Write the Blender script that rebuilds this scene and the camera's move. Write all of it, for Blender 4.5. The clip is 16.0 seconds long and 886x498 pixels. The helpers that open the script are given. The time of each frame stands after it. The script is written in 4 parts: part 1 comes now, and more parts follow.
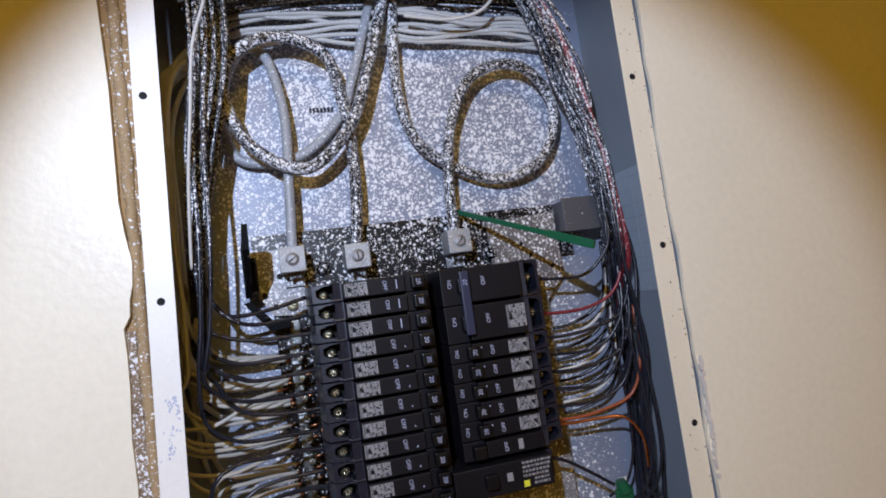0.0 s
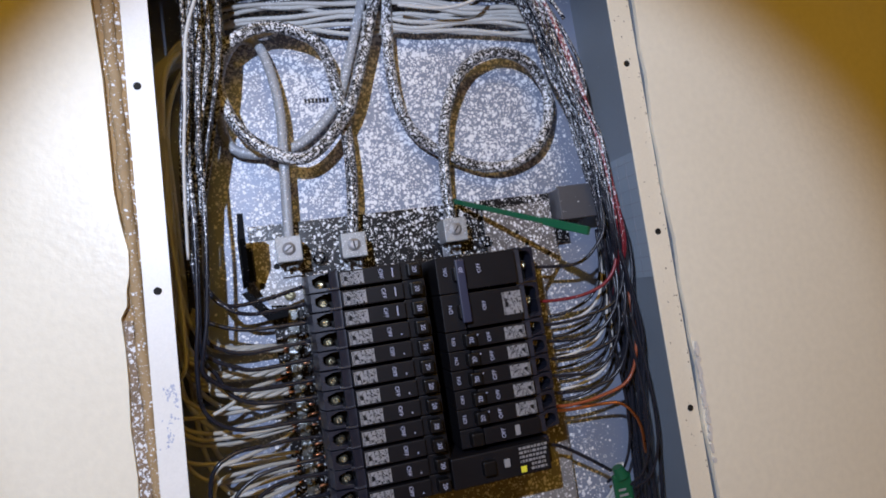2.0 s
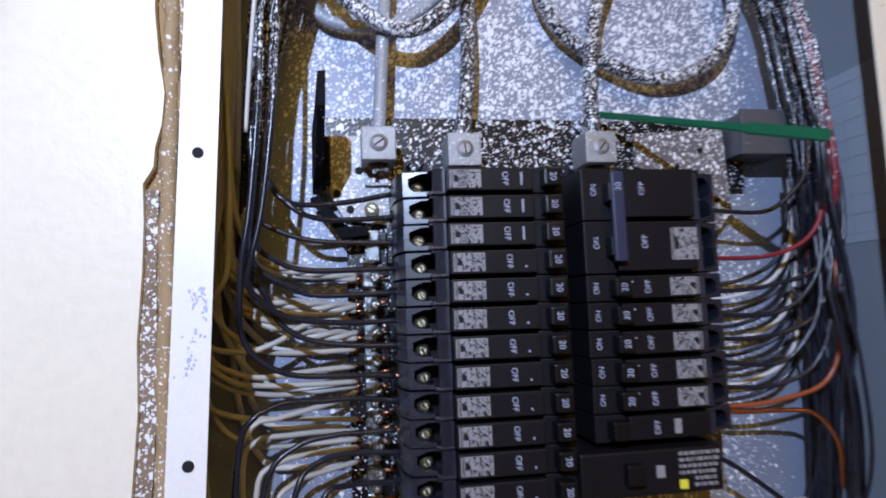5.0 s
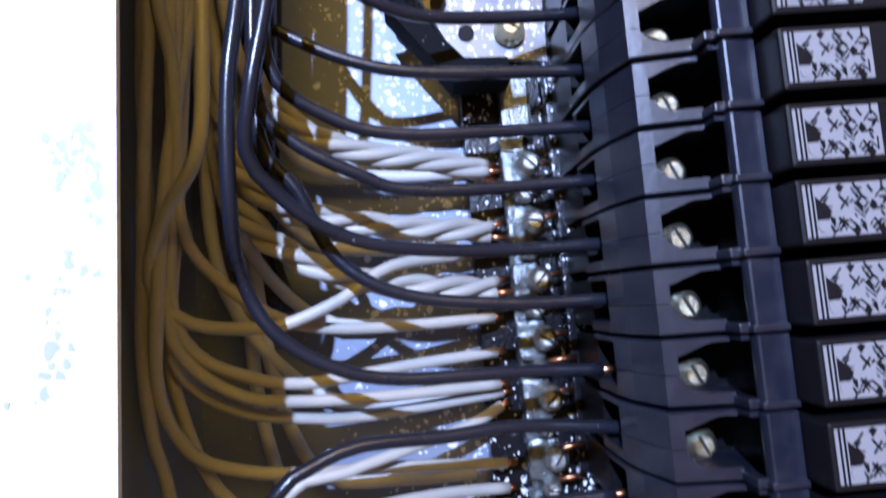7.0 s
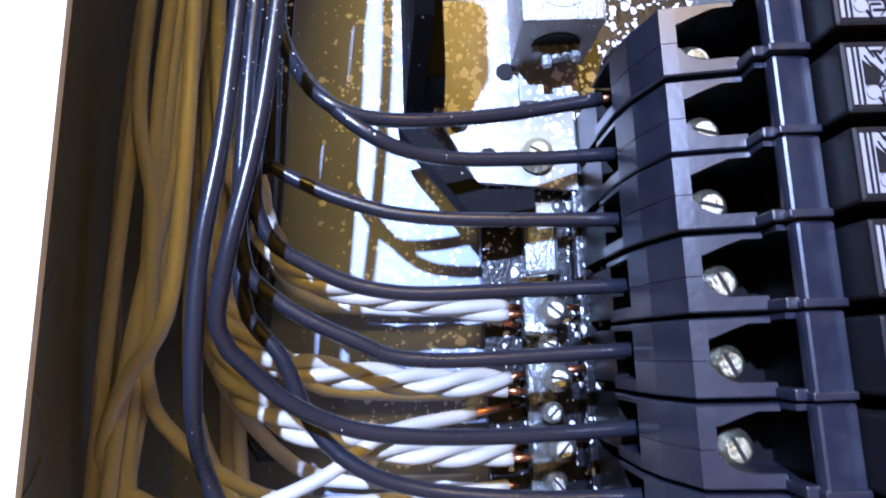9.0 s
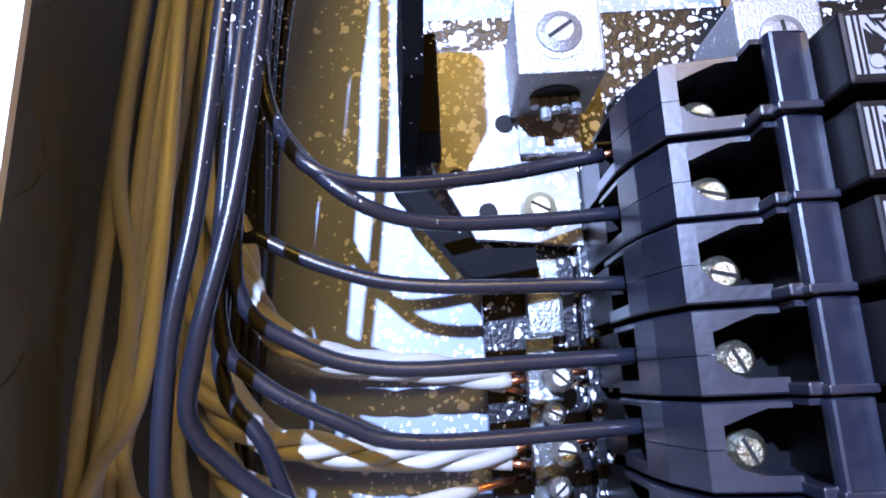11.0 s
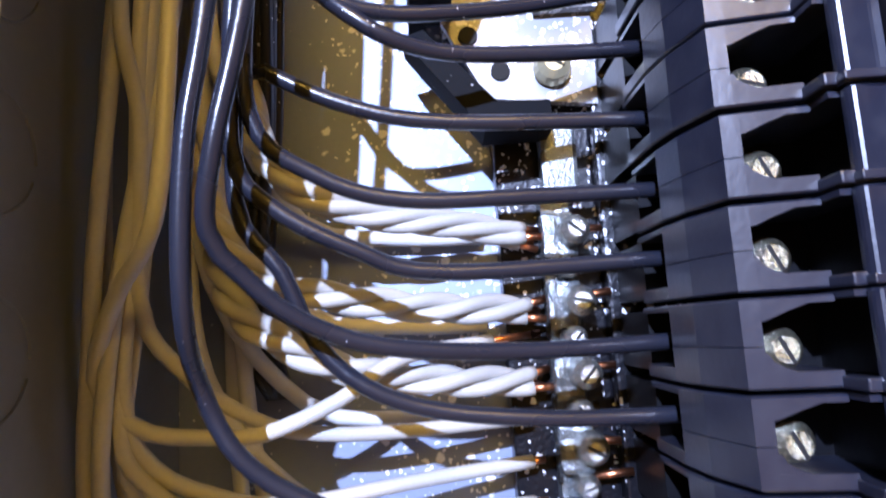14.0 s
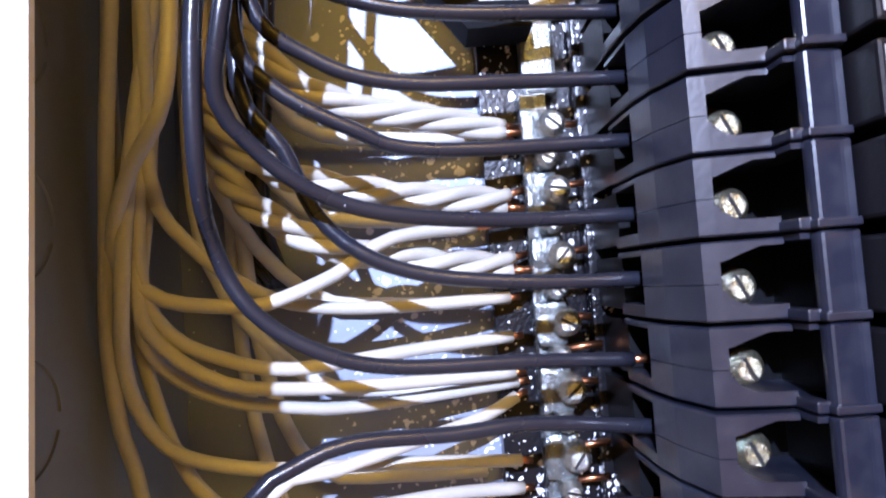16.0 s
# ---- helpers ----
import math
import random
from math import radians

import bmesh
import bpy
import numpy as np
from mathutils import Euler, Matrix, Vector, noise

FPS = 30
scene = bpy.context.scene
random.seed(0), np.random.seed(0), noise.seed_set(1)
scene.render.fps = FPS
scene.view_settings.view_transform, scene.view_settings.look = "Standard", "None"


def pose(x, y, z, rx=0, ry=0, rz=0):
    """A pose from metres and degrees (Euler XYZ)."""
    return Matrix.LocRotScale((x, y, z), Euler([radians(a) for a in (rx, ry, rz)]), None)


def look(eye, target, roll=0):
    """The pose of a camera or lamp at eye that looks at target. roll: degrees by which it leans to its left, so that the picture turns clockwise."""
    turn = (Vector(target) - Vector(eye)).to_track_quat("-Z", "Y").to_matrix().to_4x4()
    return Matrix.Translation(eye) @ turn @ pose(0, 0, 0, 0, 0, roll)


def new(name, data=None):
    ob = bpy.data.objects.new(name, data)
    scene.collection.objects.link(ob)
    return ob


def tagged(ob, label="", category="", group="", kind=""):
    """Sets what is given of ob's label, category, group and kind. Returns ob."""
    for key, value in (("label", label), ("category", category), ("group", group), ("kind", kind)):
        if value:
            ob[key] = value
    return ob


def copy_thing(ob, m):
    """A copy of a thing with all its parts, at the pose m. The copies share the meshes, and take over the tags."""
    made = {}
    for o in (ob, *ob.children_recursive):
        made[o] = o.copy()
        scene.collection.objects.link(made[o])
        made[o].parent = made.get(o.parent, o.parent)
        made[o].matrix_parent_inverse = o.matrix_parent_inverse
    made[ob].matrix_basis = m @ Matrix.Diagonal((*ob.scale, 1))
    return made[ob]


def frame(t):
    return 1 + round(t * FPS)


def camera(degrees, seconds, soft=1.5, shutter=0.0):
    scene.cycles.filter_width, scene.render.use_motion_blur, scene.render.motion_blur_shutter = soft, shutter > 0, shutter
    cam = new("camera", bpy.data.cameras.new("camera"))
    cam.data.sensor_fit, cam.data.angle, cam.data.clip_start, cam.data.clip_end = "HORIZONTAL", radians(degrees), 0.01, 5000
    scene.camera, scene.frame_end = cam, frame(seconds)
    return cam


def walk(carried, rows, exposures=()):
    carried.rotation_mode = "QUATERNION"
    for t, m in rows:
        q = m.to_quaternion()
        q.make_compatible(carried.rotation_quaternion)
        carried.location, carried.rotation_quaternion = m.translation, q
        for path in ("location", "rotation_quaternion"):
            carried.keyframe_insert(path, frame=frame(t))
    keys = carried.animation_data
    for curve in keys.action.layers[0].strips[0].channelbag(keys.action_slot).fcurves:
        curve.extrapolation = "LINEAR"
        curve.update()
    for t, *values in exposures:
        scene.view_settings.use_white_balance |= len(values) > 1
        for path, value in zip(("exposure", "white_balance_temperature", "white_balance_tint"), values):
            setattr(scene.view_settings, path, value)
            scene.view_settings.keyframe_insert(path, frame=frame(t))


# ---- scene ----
cam = camera(71.8, 16.0, soft=1.8, shutter=0.5)

PATH = [
    (0, (-0.059, -0.59, 1.485), (0.437, 1.343, 1.627), -8.0),
    (0.5, (-0.059, -0.59, 1.483), (0.433, 1.344, 1.624), -7.9),
    (1, (-0.057, -0.591, 1.48), (0.431, 1.344, 1.615), -8.3),
    (1.5, (-0.055, -0.593, 1.48), (0.432, 1.343, 1.605), -8.4),
    (2, (-0.055, -0.593, 1.478), (0.435, 1.342, 1.602), -8.5),
    (2.5, (-0.056, -0.589, 1.479), (0.432, 1.346, 1.606), -8.3),
    (3, (-0.063, -0.548, 1.454), (0.43, 1.387, 1.567), -8.4),
    (3.2, (-0.065, -0.545, 1.45), (0.438, 1.388, 1.554), -8.3),
    (5.3, (-0.087, -0.347, 1.41), (0.212, 1.619, 1.628), -1.8),
    (5.5, (-0.095, -0.304, 1.411), (0.158, 1.667, 1.637), -3.6),
    (6, (-0.094, -0.193, 1.417), (0.044, 1.788, 1.65), -4.8),
    (6.5, (-0.101, -0.149, 1.413), (-0.015, 1.835, 1.651), -3.9),
    (7, (-0.103, -0.141, 1.391), (-0.005, 1.85, 1.557), -4.7),
    (7.5, (-0.103, -0.136, 1.386), (0.011, 1.86, 1.432), -4.7),
    (8, (-0.1, -0.129, 1.409), (0.025, 1.862, 1.556), -3.2),
    (8.5, (-0.096, -0.125, 1.42), (0.001, 1.854, 1.694), -2.0),
    (9, (-0.097, -0.118, 1.428), (-0.058, 1.856, 1.749), -2.0),
    (9.2, (-0.097, -0.116, 1.429), (-0.06, 1.852, 1.787), -1.5),
    (11.3, (-0.089, -0.109, 1.442), (-0.111, 1.841, 1.885), -2.7),
    (11.5, (-0.091, -0.108, 1.443), (-0.104, 1.838, 1.902), -2.8),
    (12, (-0.094, -0.106, 1.438), (-0.093, 1.841, 1.895), -2.7),
    (12.5, (-0.095, -0.103, 1.438), (-0.097, 1.851, 1.866), -2.8),
    (13, (-0.098, -0.098, 1.435), (-0.094, 1.861, 1.837), -3.1),
    (13.5, (-0.097, -0.097, 1.423), (-0.095, 1.873, 1.765), -3.4),
    (14, (-0.096, -0.102, 1.411), (-0.116, 1.88, 1.674), -3.4),
    (14.5, (-0.098, -0.106, 1.4), (-0.093, 1.885, 1.591), -3.9),
    (15, (-0.1, -0.108, 1.386), (-0.082, 1.887, 1.52), -3.8),
    (15.5, (-0.101, -0.113, 1.383), (-0.071, 1.885, 1.467), -4.3),
    (16, (-0.099, -0.115, 1.39), (-0.066, 1.882, 1.495), -3.9),
]
walk(cam, [(t, look(eye, target, roll)) for t, eye, target, roll in PATH],
     exposures=[(0.0, -0.02, 6600, 11), (3.2, -0.04, 6550, 11), (5.3, 0.32, 5900, 14), (6.5, 0.98, 5450, 18), (7.5, 1.02, 5400, 18), (9.0, 1.6, 5350, 19), (11.3, 1.64, 5350, 20), (13.0, 1.7, 5500, 22), (14.0, 1.7, 5750, 21), (16.0, 1.82, 6050, 20)])

# ---- light ----
world = bpy.data.worlds.new("world")
scene.world = world
world.use_nodes = True
world.node_tree.nodes["Background"].inputs[0].default_value = (1.0, 0.66, 0.28, 1)
world.node_tree.nodes["Background"].inputs[1].default_value = 0.035
torch = bpy.data.lights.new("torch", "SPOT")
torch.energy, torch.color = 40.0, (0.64, 0.77, 1.06)
torch.spot_size, torch.spot_blend, torch.shadow_soft_size = radians(57.5), 0.42, 0.008
new("torch", torch).matrix_world = look((-0.25, -0.85, 1.78), (0.08, 0.0, 1.44))
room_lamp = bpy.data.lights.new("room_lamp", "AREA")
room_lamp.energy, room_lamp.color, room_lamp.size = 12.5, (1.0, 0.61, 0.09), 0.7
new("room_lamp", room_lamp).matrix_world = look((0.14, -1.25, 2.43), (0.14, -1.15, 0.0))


# ---- materials ----
def nodes_of(m):
    m.use_nodes = True
    return m.node_tree.nodes, m.node_tree.links, m.node_tree.nodes["Principled BSDF"]


def mixed(nt, links, a, b, fac):
    n = nt.new("ShaderNodeMix")
    n.data_type = "RGBA"
    for sock, v in ((n.inputs[6], a), (n.inputs[7], b), (n.inputs[0], fac)):
        if isinstance(v, (tuple, float, int)):
            sock.default_value = v
        else:
            links.new(v, sock)
    return n.outputs[2]


def maths(nt, links, op, a, b, clamp=False):
    n = nt.new("ShaderNodeMath")
    n.operation, n.use_clamp = op, clamp
    for sock, v in zip(n.inputs, (a, b)):
        if isinstance(v, (float, int)):
            sock.default_value = v
        else:
            links.new(v, sock)
    return n.outputs[0]


def material(name, colour, rough=0.5, metal=0.0, vary=0.15, grain=60.0, bump=0.1, drops=None, dust=0.0, coat=0.0, gloss=0.5, fade=False):
    """drops: (cover low down, cover high up, drops per metre) of spattered white paint, heavier towards the top of the box."""
    m = bpy.data.materials.new(name)
    nt, links, p = nodes_of(m)
    at = nt.new("ShaderNodeNewGeometry").outputs["Position"]
    big = nt.new("ShaderNodeTexNoise")
    big.inputs["Scale"].default_value, big.inputs["Detail"].default_value = grain * 0.2, 4
    fine = nt.new("ShaderNodeTexNoise")
    fine.inputs["Scale"].default_value, fine.inputs["Detail"].default_value = grain * 6, 3
    for n in (big, fine):
        links.new(at, n.inputs["Vector"])
    dark = tuple(c * (1 - vary) for c in colour) + (1,)
    light = tuple(min(1, c * (1 + vary)) for c in colour) + (1,)
    col = mixed(nt, links, dark, light, big.outputs[0])
    grainy = maths(nt, links, "MULTIPLY", fine.outputs[0], 0.5)
    col = mixed(nt, links, col, tuple(c * 0.75 for c in colour) + (1,), grainy)
    height = fine.outputs[0]
    rough_out = maths(nt, links, "MULTIPLY_ADD", big.outputs[0], 0.2)
    rough_out.node.inputs[2].default_value = max(0.02, rough - 0.1)
    if dust:
        d = nt.new("ShaderNodeTexNoise")
        d.inputs["Scale"].default_value, d.inputs["Detail"].default_value = 160, 8
        links.new(at, d.inputs["Vector"])
        f = maths(nt, links, "MULTIPLY", maths(nt, links, "SUBTRACT", d.outputs[0], 0.45, True), dust * 4, True)
        col = mixed(nt, links, col, (0.42, 0.43, 0.45, 1), f)
    if drops:
        low, high, per = drops
        z = nt.new("ShaderNodeSeparateXYZ")
        links.new(at, z.inputs[0])
        ramp = nt.new("ShaderNodeMapRange")
        links.new(z.outputs[2], ramp.inputs[0])
        for k, v in zip((1, 2, 3, 4), (1.47, 1.62, low, high)):
            ramp.inputs[k].default_value = v
        patch = nt.new("ShaderNodeTexNoise")
        patch.inputs["Scale"].default_value = 14
        links.new(at, patch.inputs["Vector"])
        cover = maths(nt, links, "MULTIPLY", ramp.outputs[0], maths(nt, links, "ADD", patch.outputs[0], 0.5))
        if fade:
            for lo, hi in ((0.322, 0.272), (-0.15, -0.105)):
                side = nt.new("ShaderNodeMapRange")
                links.new(z.outputs[0], side.inputs[0])
                for k, v in zip((1, 2, 3, 4), (lo, hi, 0.25, 1.0)):
                    side.inputs[k].default_value = v
                cover = maths(nt, links, "MULTIPLY", cover, side.outputs[0])
        total = None
        wob = nt.new("ShaderNodeTexNoise")
        wob.inputs["Scale"].default_value = 330
        links.new(at, wob.inputs["Vector"])
        shift = nt.new("ShaderNodeVectorMath")
        shift.operation = "MULTIPLY_ADD"
        links.new(wob.outputs["Color"], shift.inputs[0])
        shift.inputs[1].default_value = (0.0034,) * 3
        links.new(at, shift.inputs[2])
        for k, (scale, reach) in enumerate(((per, 0.62), (per * 2.3, 0.66), (per * 0.55, 0.42))):
            v = nt.new("ShaderNodeTexVoronoi")
            v.inputs["Scale"].default_value = scale
            links.new(shift.outputs[0], v.inputs["Vector"])
            s = nt.new("ShaderNodeSeparateColor")
            links.new(v.outputs["Color"], s.inputs[0])
            r = maths(nt, links, "MULTIPLY", maths(nt, links, "SUBTRACT", s.outputs[0], maths(nt, links, "SUBTRACT", 1.0, cover)), 1.0)
            r = maths(nt, links, "MULTIPLY", maths(nt, links, "POWER", maths(nt, links, "MAXIMUM", r, 0.0), 0.6), reach)
            inside = maths(nt, links, "SUBTRACT", r, v.outputs["Distance"])
            inside = maths(nt, links, "MULTIPLY", inside, 14.0, True)
            total = inside if total is None else maths(nt, links, "MAXIMUM", total, inside)
        col = mixed(nt, links, col, (0.82, 0.83, 0.86, 1), total)
        if metal:
            links.new(maths(nt, links, "MULTIPLY", maths(nt, links, "SUBTRACT", 1.0, total), metal), p.inputs["Metallic"])
        height = maths(nt, links, "MULTIPLY_ADD", total, 1.5)
        links.new(fine.outputs[0], height.node.inputs[2])
    links.new(col, p.inputs["Base Color"])
    links.new(rough_out, p.inputs["Roughness"])
    if not (drops and metal):
        p.inputs["Metallic"].default_value = metal
    p.inputs["Coat Weight"].default_value, p.inputs["Coat Roughness"].default_value = coat, 0.24
    p.inputs["Specular IOR Level"].default_value = gloss
    b = nt.new("ShaderNodeBump")
    b.inputs["Strength"].default_value, b.inputs["Distance"].default_value = bump, 0.0006
    links.new(height, b.inputs["Height"])
    links.new(b.outputs[0], p.inputs["Normal"])
    return m


M_WALL = material("cream_wall_paint", (0.82, 0.77, 0.63), 0.32, vary=0.05, grain=22, bump=0.55)
M_ROOM = material("room_paint", (0.75, 0.65, 0.40), 0.6, vary=0.05)
M_FLANGE = material("white_enamel", (0.83, 0.82, 0.78), 0.4, vary=0.05, grain=80, bump=0.1)
# east flange: white enamel with the warm light on it mixed into the colour
M_FLANGE_E = material("white_enamel_warm_lit", (0.80, 0.74, 0.60), 0.42, vary=0.07, grain=80, bump=0.1)
M_SPECK = material("brown_speck", (0.12, 0.08, 0.05), 0.7, vary=0.3)
M_SMUDGE = material("blue_grey_smudge", (0.45, 0.49, 0.62), 0.45, vary=0.12, grain=300)
M_CHIP = material("chipped_grey_primer", (0.30, 0.30, 0.33), 0.6, vary=0.3, grain=200)
M_GALV = material("galvanised_steel", (0.25, 0.285, 0.375), 0.48, metal=0.15, vary=0.12, grain=70, drops=(0.66, 0.88, 200), fade=True)
M_SIDE = material("grey_enamel_steel", (0.22, 0.25, 0.28), 0.4, vary=0.12, grain=60, drops=(0.0, 0.06, 110))
M_GAP = material("rough_plaster_edge", (0.34, 0.22, 0.10), 0.8, vary=0.4, grain=180, bump=0.6, drops=(0.5, 0.5, 190))
M_BEAD = material("old_plaster", (0.36, 0.25, 0.13), 0.7, vary=0.35, grain=220, bump=0.5, drops=(0.45, 0.45, 260))
M_FLAKE = material("flaking_paint", (0.62, 0.60, 0.57), 0.6, vary=0.25, grain=200, bump=0.3)
M_BASE = material("black_phenolic_base", (0.006, 0.006, 0.008), 0.3, vary=0.3, grain=100, bump=0.5, drops=(0.5, 0.8, 230), gloss=0.35)
M_PLATE = material("tinned_plate", (0.25, 0.25, 0.26), 0.4, metal=0.25, vary=0.3, drops=(0.62, 0.7, 210))
M_FIN = material("glossy_black_plastic", (0.004, 0.0045, 0.006), 0.75, vary=0.3, drops=(0.04, 0.3, 260), gloss=0.12)
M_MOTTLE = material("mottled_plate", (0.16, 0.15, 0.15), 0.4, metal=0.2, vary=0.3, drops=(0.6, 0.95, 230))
M_BREAKER = material("black_breaker_plastic", (0.012, 0.014, 0.026), 0.34, vary=0.5, grain=90, bump=0.1, dust=0.02, coat=0.36, gloss=0.5)
M_CASE = material("matt_black_printed_face", (0.007, 0.0065, 0.0085), 0.48, vary=0.35, grain=90, bump=0.1, gloss=0.22)
M_HANDLE_WELL = material("handle_black_and_well_shade", (0.005, 0.005, 0.006), 0.35, vary=0.3, gloss=0.3)
M_TIE = material("blue_black_tie", (0.03, 0.035, 0.07), 0.35, vary=0.3)
M_BLACK = material("black_insulation", (0.014, 0.0155, 0.024), 0.28, vary=0.3, grain=150, bump=0.1, drops=(0.04, 0.72, 330))
M_CABLE = material("black_feeder_insulation", (0.014, 0.014, 0.016), 0.35, vary=0.3, drops=(0.6, 0.86, 300))
M_GREYC = material("grey_feeder_insulation", (0.34, 0.36, 0.39), 0.45, vary=0.2, drops=(0.3, 0.5, 320))
M_WHITE = material("white_insulation", (0.46, 0.445, 0.40), 0.4, vary=0.35, grain=160, bump=0.2)
M_SHEATH = material("white_cable_sheath", (0.62, 0.61, 0.58), 0.5, vary=0.15, drops=(0.1, 0.3, 200))
M_RED = material("red_insulation", (0.20, 0.018, 0.028), 0.35, vary=0.2, drops=(0.15, 0.86, 300))
M_ORANGE = material("orange_insulation", (0.30, 0.075, 0.03), 0.35, vary=0.2)
M_GREEN = material("green_plastic", (0.008, 0.10, 0.045), 0.35, vary=0.2)
M_COPPER = material("copper", (0.72, 0.30, 0.15), 0.3, metal=1.0, vary=0.25, grain=200)
M_ALU = material("aluminium", (0.36, 0.37, 0.38), 0.42, metal=0.5, vary=0.4, grain=220, bump=0.8, drops=(0.3, 0.42, 420))
M_SLUG = material("dull_set_screw", (0.30, 0.30, 0.31), 0.4, metal=0.6, vary=0.4, grain=260, bump=0.6)
M_BAR = material("dull_aluminium_bar", (0.20, 0.22, 0.22), 0.26, metal=0.7, vary=0.45, grain=200, bump=0.5, drops=(0.2, 0.35, 420))
M_SCREW = material("zinc_screw", (0.46, 0.46, 0.42), 0.24, metal=0.9, vary=0.4, grain=300, bump=0.7, drops=(0.1, 0.2, 500))
M_DULL = material("tarnished_screw", (0.42, 0.39, 0.28), 0.22, metal=0.9, vary=0.45, grain=280, bump=0.9)
M_BRASS = material("yellowed_screw", (0.55, 0.52, 0.34), 0.3, metal=0.6, vary=0.2)
M_PRINT = material("white_print", (0.42, 0.45, 0.62), 0.5, vary=0.05)
M_LABEL = material("printed_label", (0.27, 0.27, 0.285), 0.5, vary=0.1)
M_YELLOW = material("yellow_print", (0.75, 0.72, 0.05), 0.5, vary=0.05)
M_STICK = material("paper_sticker", (0.33, 0.38, 0.43), 0.6, vary=0.08)
M_FLAP = material("grey_plastic_flap", (0.09, 0.09, 0.10), 0.4, vary=0.3, drops=(0.1, 0.12, 150))
# holes and slots are solid shapes, their inner shade is this black; stamp too
M_HOLE = material("hole_shade_and_stamp_black", (0.003, 0.003, 0.003), 0.8, vary=0.2)
M_LAMP = material("lamp_shell", (0.8, 0.8, 0.78), 0.4, vary=0.03)


# ---- building helpers ----
def mesh_of(bm, name, smooth=False):
    me = bpy.data.meshes.new(name)
    bmesh.ops.recalc_face_normals(bm, faces=bm.faces)
    if smooth:
        for f in bm.faces:
            f.smooth = True
    bm.to_mesh(me)
    bm.free()
    return me


def part(name, bm, mat, parent=None, label="", smooth=False):
    me = mesh_of(bm, name, smooth)
    me.materials.append(mat)
    ob = new(name, me)
    ob.parent = parent
    return tagged(ob, label)


def thing(name, at, label, category, group="", kind=""):
    ob = new(name)
    ob.empty_display_size = 0.01
    ob.location = at
    return tagged(ob, label, category, group, kind)


def add_box(bm, x0, x1, y0, y1, z0, z1, bevel=0.0):
    made = bmesh.ops.create_cube(bm, size=1.0, matrix=Matrix.LocRotScale(((x0 + x1) / 2, (y0 + y1) / 2, (z0 + z1) / 2), None, (x1 - x0, y1 - y0, z1 - z0)))
    if bevel:
        vs = set(made["verts"])
        bmesh.ops.bevel(bm, geom=[e for e in bm.edges if e.verts[0] in vs and e.verts[1] in vs], offset=bevel, segments=2, affect="EDGES", profile=0.6)
    return bm


def boxed(*a, bevel=0.0):
    return add_box(bmesh.new(), *a, bevel=bevel)


def add_prism(bm, outline, z0, z1, bevel=0.0):
    """An outline in x and y, drawn from z0 to z1."""
    low = [bm.verts.new((x, y, z0)) for x, y in outline]
    top = [bm.verts.new((x, y, z1)) for x, y in outline]
    faces = [bm.faces.new(low), bm.faces.new(top[::-1])]
    for i in range(len(low)):
        j = (i + 1) % len(low)
        faces.append(bm.faces.new((low[i], low[j], top[j], top[i])))
    if bevel:
        vs = set(low + top)
        bmesh.ops.bevel(bm, geom=[e for e in bm.edges if e.verts[0] in vs and e.verts[1] in vs], offset=bevel, segments=1, affect="EDGES")
    return bm


def add_panel(bm, outline, y0, y1):
    """An outline in x and z, drawn from y0 to y1."""
    low = [bm.verts.new((x, y0, z)) for x, z in outline]
    top = [bm.verts.new((x, y1, z)) for x, z in outline]
    bm.faces.new(low), bm.faces.new(top[::-1])
    for i in range(len(low)):
        j = (i + 1) % len(low)
        bm.faces.new((low[i], low[j], top[j], top[i]))
    return bm


def add_rod(bm, a, b, r, sides=16, r2=None):
    a, b = Vector(a), Vector(b)
    turn = (b - a).to_track_quat("Z", "Y").to_matrix().to_4x4()
    bmesh.ops.create_cone(bm, cap_ends=True, segments=sides, radius1=r, radius2=r if r2 is None else r2, depth=(b - a).length, matrix=Matrix.Translation((a + b) / 2) @ turn)
    return bm


def glide(points, step=0.004):
    """A smooth line through the points (Catmull-Rom)."""
    p = [Vector(q) for q in points]
    p = [2 * p[0] - p[1]] + p + [2 * p[-1] - p[-2]]
    out = []
    for a, b, c, d in zip(p, p[1:], p[2:], p[3:]):
        n = max(2, int((c - b).length / step))
        for i in range(n):
            t = i / n
            out.append(0.5 * (2 * b + (c - a) * t + (2 * a - 5 * b + 4 * c - d) * t * t + (3 * b - a - 3 * c + d) * t ** 3))
    return out + [p[-2]]


def add_tube(bm, line, r, sides=10):
    rings, side = [], None
    for i, q in enumerate(line):
        d = (line[min(i + 1, len(line) - 1)] - line[max(i - 1, 0)]).normalized()
        side = (side - d * side.dot(d)).normalized() if side else d.orthogonal().normalized()
        up = d.cross(side)
        rings.append([bm.verts.new(q + r * (math.cos(k * math.tau / sides) * side + math.sin(k * math.tau / sides) * up)) for k in range(sides)])
    for a, b in zip(rings, rings[1:]):
        for k in range(sides):
            bm.faces.new((a[k], a[(k + 1) % sides], b[(k + 1) % sides], b[k]))
    bm.faces.new(rings[0][::-1]), bm.faces.new(rings[-1])
    return bm


